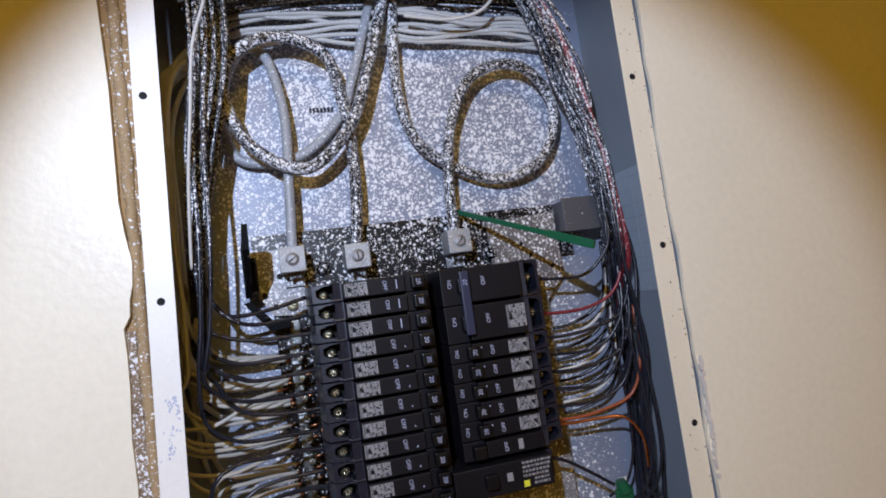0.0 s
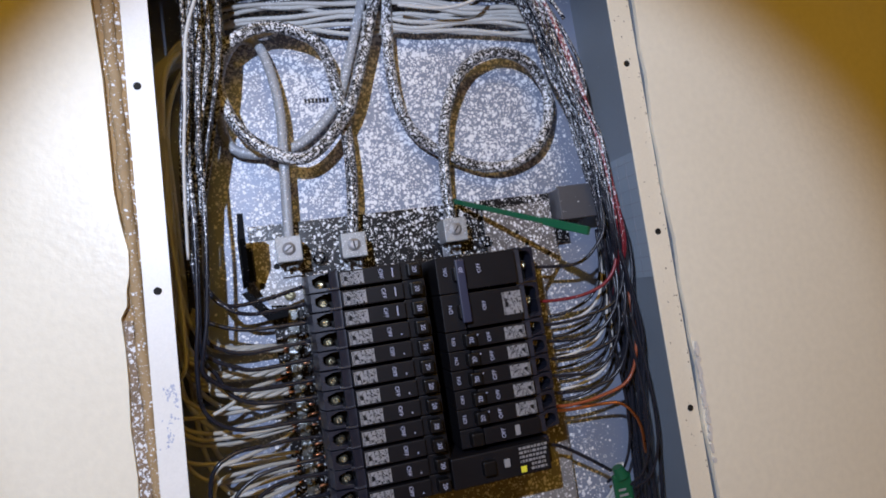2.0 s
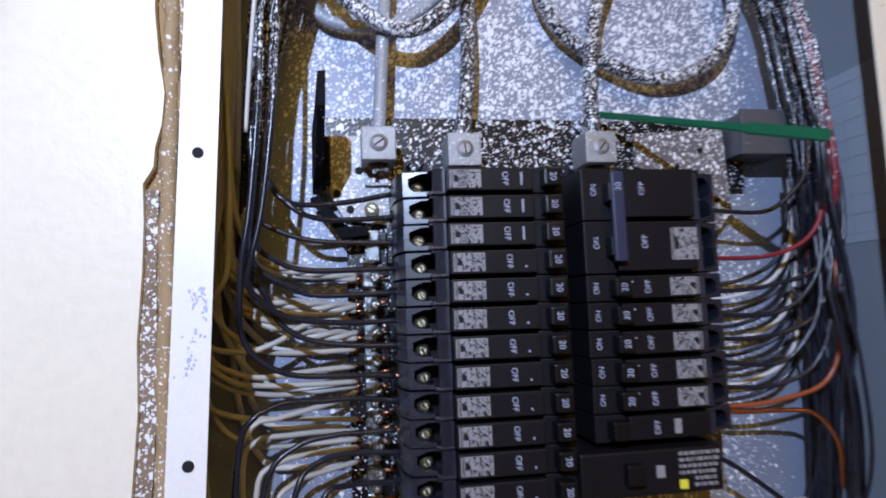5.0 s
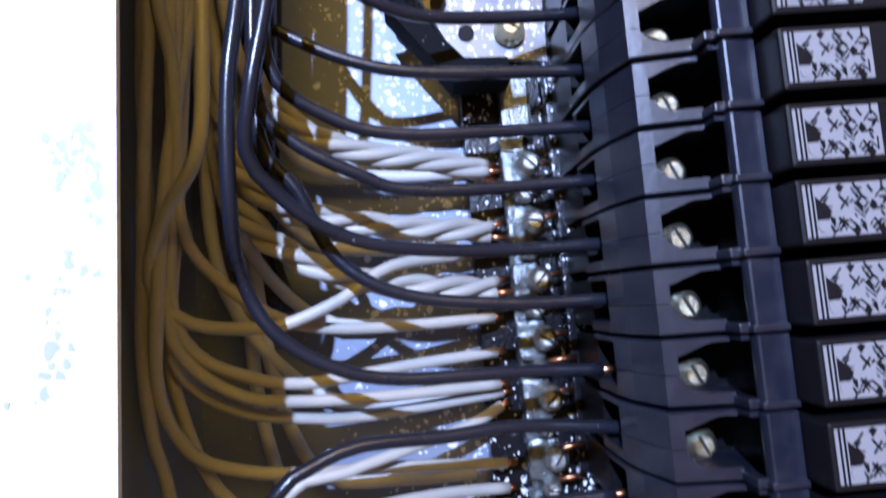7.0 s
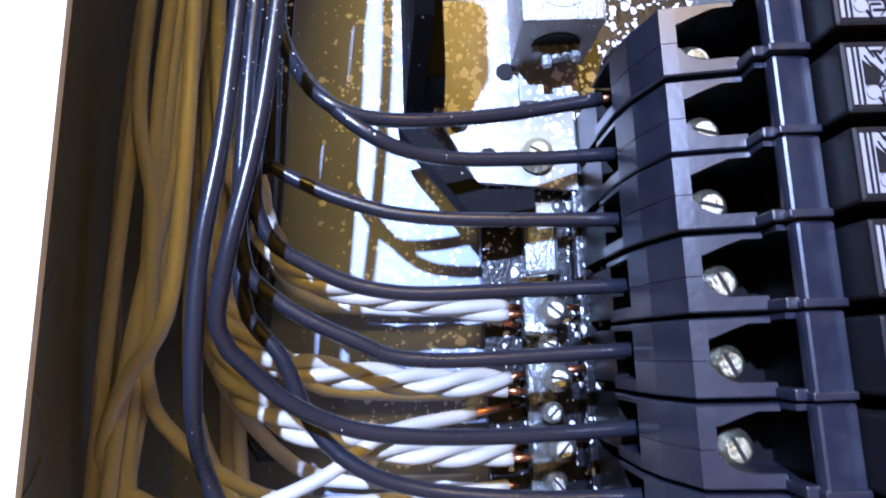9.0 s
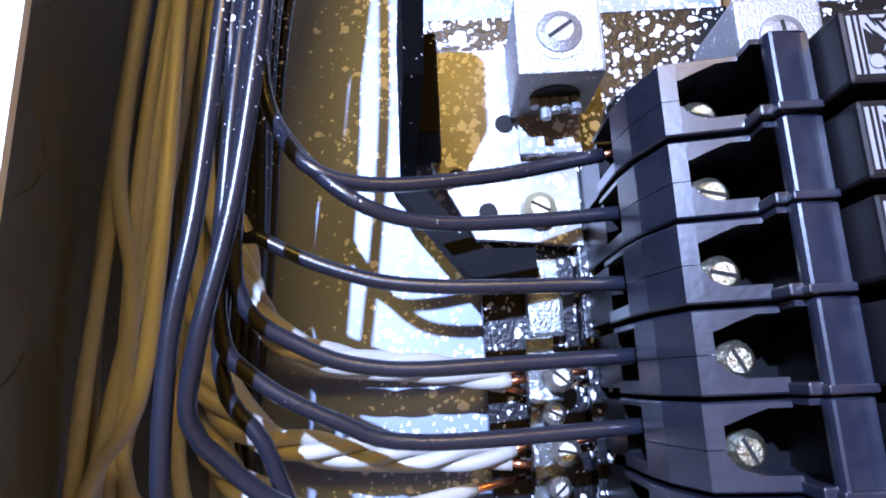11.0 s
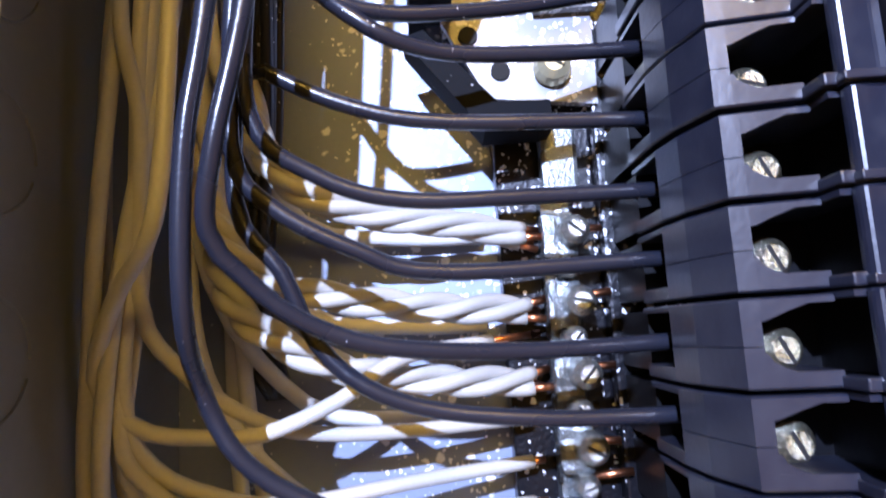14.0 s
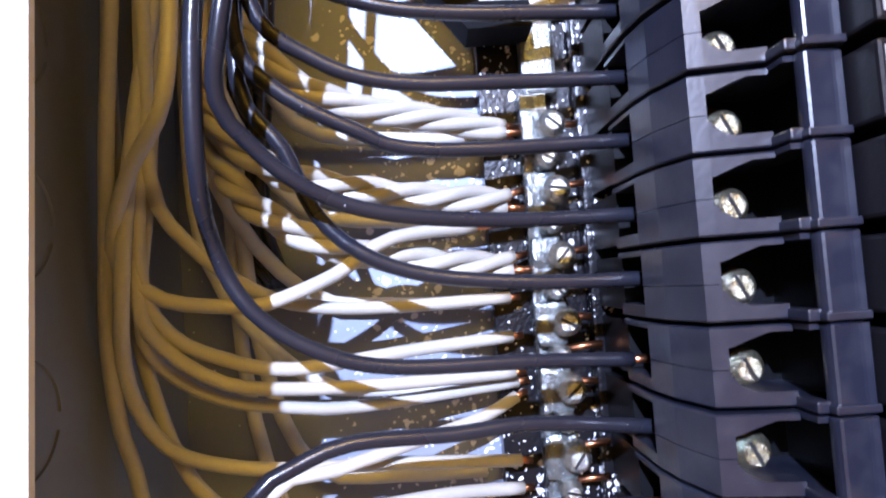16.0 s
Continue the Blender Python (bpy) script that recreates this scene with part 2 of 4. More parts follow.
def wire(name, points, r, mat, label, category="wire", group="", tip=0.0, tip_mat=None, step=0.004, sides=10):
    """A bent wire as one thing; tip: metres of bare conductor past its last point."""
    line = glide(points, step)
    mid = line[len(line) // 2].copy()
    ob = part(name, add_tube(bmesh.new(), [q - mid for q in line], r, sides), mat, None, label, smooth=True)
    ob.location = mid
    tagged(ob, label, category, group)
    if tip:
        d = (line[-1] - line[-3]).normalized()
        part("bare_end", add_rod(bmesh.new(), line[-1] - mid - d * 0.001, line[-1] - mid + d * tip, r * 0.55, 8), tip_mat or M_COPPER, ob, "bare copper end", smooth=True)
    return ob


def lettering(words, size, mat, parent, at, turn, name="lettering", label=""):
    cu = bpy.data.curves.new("lettering", "FONT")
    cu.body, cu.size, cu.align_x, cu.align_y, cu.extrude = words, size, "CENTER", "CENTER", 0.00008
    tmp = bpy.data.objects.new("lettering", cu)
    me = bpy.data.meshes.new_from_object(tmp)
    bpy.data.objects.remove(tmp)
    me.materials.append(mat)
    ob = new(name, me)
    ob.parent, ob.matrix_local = parent, Matrix.Translation(at) @ turn
    return tagged(ob, label)


FACE = pose(0, 0, 0, 90, 0, 0)              # upright writing on a face that looks along -y
DOWN = FACE @ pose(0, 0, 0, 0, 0, -90)      # the same, read downwards


def slotted_screw(name, parent, x, y, z, r, h, turn, mat, label=""):
    """A round-headed slotted screw whose head looks along -y."""
    bm = bmesh.new()
    add_rod(bm, (0, h, 0), (0, 0, 0), r, 18, r * 0.86)
    add_rod(bm, (0, 0, 0), (0, -h * 0.45, 0), r * 0.86, 18, r * 0.5)
    ob = part(name, bm, mat, parent, label)
    ob.location, ob.rotation_euler = (x, y, z), (0, turn, 0)
    part("slot", boxed(-r * 0.54, r * 0.54, -h * 0.462, -h * 0.3, -r * 0.08, r * 0.08), M_HOLE, ob)
    return ob


# ---- setting ----
FL, FR, XL, XR, ZB, ZT, YF, YB = -0.157, 0.312, -0.192, 0.342, 0.98, 1.86, -0.018, 0.112


def ragged(x, z0, z1, n, reach, seed):
    rng = random.Random(seed)
    return [(x + reach * (rng.random() - 0.5), z0 + (z1 - z0) * (i + 0.6 * rng.random() * (0 < i < n)) / n) for i in range(n + 1)]


def wall_piece(name, outline, label, core=None):
    """A wall with its plaster skin; core: the x at which its full thickness begins, clear of the box."""
    bm = add_panel(bmesh.new(), outline, -0.024, -0.0185 if core else 0.10)
    if core:
        add_panel(bm, [(core, 0.9), (core, 1.9), (math.copysign(2.0, core), 1.9), (math.copysign(2.0, core), 0.9)], -0.0185, 0.10)
    return tagged(part(name, bm, M_WALL, None, label), label, "wall", kind="structure")


left_edge = [(x - 0.003, z) for x, z in [(-0.201, 0.9), (-0.199, 1.30), (-0.1955, 1.36), (-0.1965, 1.40), (-0.194, 1.44), (-0.1935, 1.47), (-0.1942, 1.492), (-0.1885, 1.502), (-0.1875, 1.515), (-0.184, 1.528), (-0.1825, 1.548), (-0.186, 1.572), (-0.1885, 1.60), (-0.187, 1.70), (-0.19, 1.80), (-0.19, 1.9)]]
wall_piece("wall_west", left_edge + [(-2.0, 1.9), (-2.0, 0.9)], "cream painted plaster wall beside the panel opening", -0.216)
right_edge = ragged(0.3405, 0.9, 1.9, 34, 0.004, 5)
wall_piece("wall_east", right_edge + [(2.0, 1.9), (2.0, 0.9)], "cream painted plaster wall with a chipped edge at the panel", 0.347)
wall_piece("wall_north_top", [(-2.0, 1.9), (2.0, 1.9), (2.0, 2.45), (-2.0, 2.45)], "cream painted plaster wall above the panel")
wall_piece("wall_north_base", [(-2.0, 0.0), (2.0, 0.0), (2.0, 0.9), (-2.0, 0.9)], "cream painted plaster wall below the panel")
for nm, b, lab in (("floor", (-2.0, 2.0, -3.0, 0.1, -0.1, 0.0), "plain floor of the room"), ("ceiling", (-2.0, 2.0, -3.0, 0.1, 2.45, 2.55), "plain painted ceiling"),
                   ("wall_south", (-2.0, 2.0, -3.1, -3.0, 0.0, 2.45), "plain painted wall behind the viewer"), ("wall_far_west", (-2.1, -2.0, -3.0, 0.1, 0.0, 2.45), "plain painted side wall"), ("wall_far_east", (2.0, 2.1, -3.0, 0.1, 0.0, 2.45), "plain painted side wall")):
    tagged(part(nm, boxed(*b), M_ROOM, None, lab), lab, nm.split("_")[0], kind="structure")
gap = part("trim_gap", add_panel(bmesh.new(), [(-0.215, 0.9), (-0.176, 0.9), (-0.168, 1.9), (-0.215, 1.9)], -0.017, -0.006), M_GAP, None)
tagged(gap, "rough brown plaster gap spattered with white paint", "gap", kind="structure")
flake = part("trim_flake", add_panel(bmesh.new(), [(-0.1925, 1.30), (-0.1895, 1.36), (-0.1905, 1.44), (-0.1895, 1.489), (-0.197, 1.49), (-0.1985, 1.44), (-0.2035, 1.30)], -0.0195, -0.0165), material("spattered_paint_edge", (0.24, 0.17, 0.11), 0.7, vary=0.6, grain=300, bump=0.8, drops=(0.72, 0.72, 250)), None)
tagged(flake, "peeled strip of spattered grey paint in the gap", "paint flake", kind="structure")

rng = random.Random(41)
bm = bmesh.new()
spine = [Vector((-0.1808 - 0.012 * (1.8 - z), -0.0165, z)) for z in [1.22 + 0.006 * k for k in range(110)]]
add_tube(bm, spine, 0.0056, 9)
for v in bm.verts:
    n = noise.noise_vector(v.co * 180.0) * 0.0016 + noise.noise_vector(v.co * 45.0) * 0.0018
    v.co += n
    v.co.y = max(v.co.y, -0.0235)
bead = part("trim_bead", bm, M_BEAD, None, smooth=True)
tagged(bead, "lumpy bead of old plaster spattered with paint", "plaster bead", kind="structure")
for k in range(16):
    z = 1.26 + 0.16 * (k / 22) ** 0.8 if k < 16 else 1.46 + 0.05 * (k - 16)
    x, w, h = 0.3415 + 0.002 * rng.random(), 0.002 + 0.0022 * rng.random(), 0.003 + 0.006 * rng.random()
    outline = [(x + w * (0.4 + 0.6 * rng.random()) * math.cos(a), z + h * (0.5 + 0.5 * rng.random()) * math.sin(a)) for a in (0, 0.8, 1.7, 2.5, 3.3, 4.2, 5.3)]
    fk = part("trim_flake", add_panel(bmesh.new(), outline, -0.0265 - 0.0001 * k, -0.0238), M_FLAKE, None)
    tagged(fk, "loose flake of grey-white paint at the wall edge", "paint flake", kind="structure")

# ---- steel box ----
box = thing("breaker_panel_box", (0.0775, YB, 1.42), "grey steel panel box with a white flange, set into the wall", "panel box")
O = Vector((0.0775, YB, 1.42))


def boxed_at(o, x0, x1, y0, y1, z0, z1, bevel=0.0):
    return boxed(x0 - o.x, x1 - o.x, y0 - o.y, y1 - o.y, z0 - o.z, z1 - o.z, bevel=bevel)


part("back_plate", boxed_at(O, XL, XR, YB, YB + 0.003, ZB, ZT), M_GALV, box, "galvanised back spattered with white paint")
side_l = part("side_panel", boxed_at(O, XL - 0.003, XL, YF + 0.002, YB, ZB, ZT), M_SIDE, box)
side_r = part("side_panel", boxed_at(O, XR, XR + 0.003, YF + 0.002, YB, ZB, ZT), M_SIDE, box)
part("top_panel", boxed_at(O, XL, XR, YF + 0.002, YB, ZT, ZT + 0.003), M_SIDE, box)
part("bottom_panel", boxed_at(O, XL, XR, YF + 0.002, YB, ZB - 0.003, ZB), M_SIDE, box)
def edge(z):
    return -0.1550 + 0.032 * (z - 1.51)


fl_l = part("flange", add_panel(bmesh.new(), [(x - O.x, z - O.z) for x, z in ((edge(ZB) - 0.0225, ZB), (edge(ZB), ZB), (edge(ZT), ZT), (edge(ZT) - 0.0225, ZT))], -0.0241 - O.y, -0.0226 - O.y), M_FLANGE, box, "white enamelled flange with screw holes")
fl_r = part("flange", boxed_at(O, FR, 0.3375, YF - 0.002, YF, ZB, ZT, bevel=0.0006), M_FLANGE_E, box, "white enamelled flange with screw holes")
part("flange", boxed_at(O, FL, FR, YF - 0.002, YF, ZT - 0.022, ZT, bevel=0.0006), M_FLANGE, box)
part("flange", boxed_at(O, FL, FR, YF - 0.002, YF, ZB, ZB + 0.022, bevel=0.0006), M_FLANGE, box)
for own, x, y, z in ((fl_l, -0.163, -0.0241, 1.692), (fl_l, -0.1662, -0.0241, 1.511), (fl_l, -0.171, -0.0241, 1.328), (fl_l, -0.176, -0.0241, 1.147), (fl_r, 0.3225, -0.02, 1.687), (fl_r, 0.3255, -0.02, 1.503), (fl_r, 0.328, -0.02, 1.316), (fl_r, 0.328, -0.02, 1.13)):
    part("screw_hole", add_rod(bmesh.new(), (x - O.x, y - 0.0005 - O.y, z - O.z), (x - O.x, y + 0.002 - O.y, z - O.z), 0.0034, 16), M_HOLE, own)
rng = random.Random(9)
for own, y, n in ((fl_l, -0.0241, 70), (fl_r, -0.02, 75)):
    for k in range(n):
        if own is fl_l:
            c = rng.choice(((-0.166, 1.425), (-0.162, 1.418), (-0.17, 1.388), (-0.168, 1.40)))
            x, z, s = min(c[0] + 0.003 * rng.gauss(0, 1), -0.1615), c[1] + 0.004 * rng.gauss(0, 1), 0.0003 + 0.0007 * rng.random()
        else:
            x, z, s = (0.3345 if k % 2 else 0.316 + 0.018 * rng.random()) + 0.002 * rng.random(), 1.25 + 0.57 * rng.random(), 0.0002 + (0.0006 if k % 2 else 0.0005) * rng.random()
        outline = [(x + s * (0.5 + rng.random()) * math.cos(a) - O.x, z + 1.4 * s * (0.5 + rng.random()) * math.sin(a) - O.z) for a in (0, 0.9, 1.9, 2.8, 3.8, 4.8, 5.6)]
        part("paint_chip", add_panel(bmesh.new(), outline, y - 0.00004 - 0.000002 * k - O.y, y + 0.0004 - O.y), M_SMUDGE if own is fl_l else M_SPECK, own)


def knockout(own, x, y, z, r):
    bm = bmesh.new()
    line = [Vector((x - O.x, y + r * math.cos(a) - O.y, z + r * math.sin(a) - O.z)) for a in [k * math.tau / 40 for k in range(39)]]
    add_tube(bm, line, 0.0005, 5)
    part("knockout", bm, M_SIDE, own)


for z in (1.50, 1.455, 1.41, 1.365, 1.55, 1.60):
    knockout(side_l, XL + 0.0002, 0.022, z, 0.0145)
sticker = part("sticker", boxed_at(O, XR - 0.0006, XR - 0.0001, 0.0, 0.085, 1.455, 1.60), M_STICK, side_r, "grey-blue paper chart sticker with ruled lines")
for k in range(9):
    part("ruled_line", boxed_at(O, XR - 0.0009, XR - 0.0005, 0.004, 0.081, 1.462 + 0.016 * k, 1.4626 + 0.016 * k), M_CHIP, sticker)
for k in range(4):
    part("ruled_line", boxed_at(O, XR - 0.0009, XR - 0.0005, 0.006 + 0.02 * k, 0.0066 + 0.02 * k, 1.458, 1.597), M_CHIP, sticker)
for y, z in ((0.004, 1.366), (0.004, 1.64)):
    b = part("bolt", add_rod(bmesh.new(), (XR - O.x, y - O.y, z - O.z), (XR - 0.004 - O.x, y - O.y, z - O.z), 0.004, 12), M_SIDE, side_r)

bm = bmesh.new()
for k in range(7):
    add_box(bm, -0.014 + 0.0042 * k - O.x, -0.0112 + 0.0042 * k - O.x, YB - 0.0004 - O.y, YB - 0.00005 - O.y, 1.711 - O.z, 1.7165 - O.z)
part("stamp", bm, M_HOLE, box, "faint stamped marks that cannot be read")

# ---- bus base, plates, lugs ----
base = thing("bus_base", (0.0775, 0.11, 1.38), "black phenolic bus base spattered with white paint on the back plate", "bus base")
Q = Vector((0.0775, 0.11, 1.38))
part("base_plate", boxed_at(Q, -0.094, 0.282, 0.1, YB, 1.512, 1.574, bevel=0.001), M_BASE, base)
part("base_strip", boxed_at(Q, -0.079, -0.046, 0.1, YB, 1.235, 1.512, bevel=0.001), M_BASE, base)
part("base_rail", boxed_at(Q, -0.046, 0.172, 0.094, YB, 1.235, 1.512, bevel=0.001), M_BASE, base)
pl = part("lug_plate", add_panel(bmesh.new(), [(x - Q.x, z - Q.z) for x, z in ((-0.1, 1.556), (-0.101, 1.527), (-0.08, 1.486), (-0.044, 1.482), (-0.044, 1.556))], 0.0925 - Q.y, 0.096 - Q.y), M_PLATE, base, "bright tinned lug plate")
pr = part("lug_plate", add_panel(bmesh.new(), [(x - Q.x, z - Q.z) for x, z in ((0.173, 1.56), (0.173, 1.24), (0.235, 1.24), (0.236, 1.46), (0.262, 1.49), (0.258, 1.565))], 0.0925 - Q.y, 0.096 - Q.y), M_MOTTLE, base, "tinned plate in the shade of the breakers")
part("cross_plate", boxed_at(Q, -0.03, 0.235, 0.0915, 0.095, 1.212, 1.275), M_PLATE, base)
for own, x, z in ((pl, -0.0855, 1.508), (pl, -0.0755, 1.495), (pl, -0.068, 1.527), (pr, 0.212, 1.53), (pr, 0.235, 1.545), (pr, 0.222, 1.515), (pr, 0.248, 1.50)):
    part("plate_hole", add_rod(bmesh.new(), (x - Q.x, 0.0915 - Q.y, z - Q.z), (x - Q.x, 0.096 - Q.y, z - Q.z), 0.0032 if own is pl else 0.0024, 16), M_HOLE, own)
slotted_screw("plate_screw", base, -0.0585 - Q.x, 0.087 - Q.y, 1.4945 - Q.z, 0.0063, 0.004, 0.5, M_BRASS)
for x, z in ((-0.022, 1.531), (0.172, 1.524)):
    slotted_screw("mount_screw", base, x - Q.x, 0.09 - Q.y, z - Q.z, 0.0085, 0.008, 0.8, M_BASE)
lever = thing("side_bracket", (-0.1, 0.1, 1.52), "black bent plastic bracket beside the lug plate", "bracket")
bm = bmesh.new()
fin = [(0.0095, -0.1, 0.054), (0.0085, -0.085, 0.054), (0.004, -0.04, 0.045), (0.0, -0.004, 0.04), (0.0, -0.004, -0.012), (0.002, -0.03, -0.012), (0.006, -0.06, 0.0), (0.009, -0.1, 0.03)]
lo = [bm.verts.new(v) for v in fin]
hi = [bm.verts.new((x - 0.0055, y, z)) for x, y, z in fin]
add_box(bm, -0.003, 0.0095, -0.034, -0.004, -0.006, 0.028, 0.0008)
bm.faces.new(lo), bm.faces.new(hi[::-1])
for i in range(len(fin)):
    bm.faces.new((lo[i], lo[(i + 1) % len(fin)], hi[(i + 1) % len(fin)], hi[i]))
part("upright", bm, M_FIN, lever)
bm = bmesh.new()
add_panel(bm, [(-0.007, -0.018), (0.0, -0.016), (0.0215, -0.0405), (0.0375, -0.041), (0.038, -0.0495), (0.017, -0.0495)], -0.022, -0.006)
part("foot", bm, M_FIN, lever)


def lug(x, y, z, size, turn, lab):
    t = thing("terminal_lug", (x, y, z), lab, "lug", "feeder lugs")
    h = size / 2
    bm = boxed(-h, h, 0, 0.032, -h, h, bevel=0.0012)
    block = part("block", bm, M_ALU, t)
    part("bore", add_rod(bmesh.new(), (0, 0.016, -h - 0.0004), (0, 0.016, -h + 0.0006), h * 0.62, 20), M_HOLE, block)
    ring = part("screw_recess", add_rod(bmesh.new(), (0, -0.0003, 0), (0, 0.001, 0), h * 0.68, 24), M_ALU, block)
    slotted_screw("set_screw", t, 0, -0.0008, 0, h * 0.6, 0.003, turn, M_SLUG)
    rng = random.Random(int(x * 1e4))
    for k in range(5):
        a = (k - 2) * h * 0.24
        part("strand", add_rod(bmesh.new(), (a, 0.014 + 0.003 * rng.random(), -h - 0.006 * (0.4 + rng.random())), (a, 0.017, -h + 0.001), h * 0.13, 7), M_ALU, t)
    part("tongue", boxed(-h * 0.8, h * 0.8, 0.030, 0.034, -h - 0.014, h, bevel=0.0005), M_PLATE, t)
    return t


lug(-0.053, 0.058, 1.541, 0.0265, -0.6, "square aluminium lug gripping the grey feeder cable")
lug(0.0145, 0.06, 1.537, 0.0265, 1.45, "square aluminium lug gripping a black feeder cable")
lug(0.129, 0.062, 1.54, 0.0265, -0.9, "square aluminium lug gripping the looped black feeder")

# ---- neutral bar ----
bar = thing("neutral_bar", (-0.0605, 0.098, 1.36), "dull aluminium neutral bar lined with slotted screws", "terminal bar")
bm = boxed(-0.0055, 0.0035, -0.006, 0.004, -0.115, 0.092)
for k in range(10):
    z = 0.079 - 0.0216 * k
    add_box(bm, -0.0062, 0.0042, -0.0115, -0.004, max(z - 0.0082, -0.1148), min(z + 0.0066, 0.0918), 0.0016)
bmesh.ops.subdivide_edges(bm, edges=[e for e in bm.edges if e.calc_length() > 0.004], cuts=3, use_grid_fill=True)
for v in bm.verts:
    v.co += noise.noise_vector(v.co * 260.0) * 0.0009
part("bar_body", bm, M_BAR, bar)
part("bar_cap", boxed(-0.004, 0.008, -0.006, 0.002, 0.092, 0.118, bevel=0.0015), M_BAR, bar)
rng = random.Random(4)
for k in range(18):
    z = 0.079 - 0.0108 * k
    big = k % 2 == 0
    slotted_screw("clamp_screw", bar, 0.003 if big else 0.001, -0.0165 if big else -0.014, z, 0.0052 if big else 0.0040, 0.0055, rng.random() * 3, M_SCREW)
    if k % 2 == 0 or k in (7, 11):
        part("wire_end", add_rod(bmesh.new(), (0.004, -0.0075, z + 0.0015), (0.0125 + 0.004 * rng.random(), -0.008, z + 0.003 * rng.random()), 0.0012, 8), M_COPPER, bar, "bare copper wire end", smooth=True)
    part("wire_port", add_rod(bmesh.new(), (-0.0064, -0.006, z + 0.002), (-0.0055, -0.006, z + 0.002), 0.0026, 12), M_HOLE, bar)


# ---- breakers ----
P = 0.01905


def jaw_half(mid, lip, tip):
    """Half of a terminal end in one piece: its jaw from the middle to the lip, and the lip that runs on beside the screw well."""
    bm = bmesh.new()
    jaw = [(-0.0446, 0.045), (-0.0432, 0.034), (-0.0393, 0.0207), (-0.0356, 0.0200), (-0.0356, 0.045)]
    rim = [(-0.0448, 0.064)] + jaw[:4] + [(-0.0222, 0.0178), (-0.0222, 0.064)]
    low = [bm.verts.new((x, y, mid)) for x, y in jaw]
    at_lip = {q: bm.verts.new((*q, lip)) for q in rim + jaw[4:]}
    inset = 0.0004 if tip > lip else -0.0004
    edge_ring = [bm.verts.new((*q, tip - inset)) for q in rim]
    end = [bm.verts.new((x + (0.0004 if x < -0.03 else 0), y + 0.0004 * (y < 0.03), tip)) for x, y in rim]
    bm.faces.new(low), bm.faces.new(end)
    for i in range(5):
        j = (i + 1) % 5
        bm.faces.new((low[i], low[j], at_lip[jaw[j]], at_lip[jaw[i]]))
    for i in range(7):
        j = (i + 1) % 7
        bm.faces.new((at_lip[rim[i]], at_lip[rim[j]], edge_ring[j], edge_ring[i]))
        bm.faces.new((edge_ring[i], edge_ring[j], end[j], end[i]))
    bm.faces.new([at_lip[q] for q in (rim[0], jaw[0], jaw[4], jaw[3], rim[5], rim[6])])
    return bm


def add_plate(bm, outline):
    """A rounded corner of the screw well, flush with the sloping face of the terminal end."""
    near = [bm.verts.new((x, 0.02004 - (x + 0.0356) * 0.1642, z)) for x, z in outline]
    far = [bm.verts.new((x, 0.034, z)) for x, z in outline]
    bm.faces.new(near), bm.faces.new(far[::-1])
    for i in range(len(near)):
        j = (i + 1) % len(near)
        bm.faces.new((near[i], near[j], far[j], far[i]))


def breaker_case(own, h, turn=None):
    """The moulded case of one pole, h high: front, handle bay, ridge, and the terminal end with its screw well and wire port."""
    e = h / 2 - 0.0003
    front = boxed(-0.0105, 0.0495, 0.0, 0.094, -e + 0.0012, e - 0.0014, bevel=0.0009)
    bay = boxed(0.0496, 0.0725, 0.005, 0.094, -e, e, bevel=0.0009)
    ridge = bmesh.new()
    f = h / 2 - 0.0002
    add_prism(ridge, [(-0.0200, 0.0120), (-0.0200, 0.0102), (-0.0193, 0.0086), (-0.0128, 0.0098), (-0.0106, 0.0096), (-0.0106, 0.0120)], -f, f, 0.0004)
    add_box(ridge, -0.0221, -0.0106, 0.0120, 0.094, -e, -e + 0.0016)
    add_box(ridge, -0.0221, -0.0106, 0.0120, 0.094, e - 0.0012, e)
    band = boxed(-0.0205, -0.0110, 0.0080, 0.0120, -e + 0.0002, -e + 0.0020, bevel=0.0004)
    add_box(band, -0.0228, -0.0196, 0.0105, 0.0195, -e + 0.0001, -e + 0.0026, 0.0005)
    well = boxed(-0.0355, -0.0106, 0.042, 0.094, -e + 0.0016, e - 0.0012)
    add_box(well, -0.0122, -0.0106, 0.0120, 0.042, -e + 0.0016, e - 0.0012)
    g = h / 2 - 0.0006
    top, low = g - 0.0015, -g + 0.0033
    upper = jaw_half(-0.0005, top, g)
    lower = jaw_half(-0.0007, low, -g)
    add_plate(upper, [(-0.0357, top + 0.0001), (-0.0357, top - 0.0032), (-0.0347, top - 0.0030), (-0.0308, top - 0.0014), (-0.0265, top + 0.0001)])
    add_plate(lower, [(-0.0357, low + 0.0036), (-0.0357, low - 0.0001), (-0.0300, low - 0.0001), (-0.0322, low + 0.0008), (-0.0341, low + 0.0020), (-0.0350, low + 0.0036)])
    add_box(well, -0.0432, -0.0340, 0.066, 0.094, -e + 0.0016, e - 0.0012)
    for nm, bm in (("case", front), ("handle_bay", bay), ("ridge", ridge), ("ridge_band", band), ("screw_well", well), ("upper_jaw", upper), ("lower_jaw", lower)):
        # wells take the deeper handle black: the shade inside them is in the colour
        p = part(nm, bm, {"screw_well": M_HANDLE_WELL, "case": M_CASE, "handle_bay": M_CASE}.get(nm, M_BREAKER), own)
        if turn:
            p.matrix_local = turn


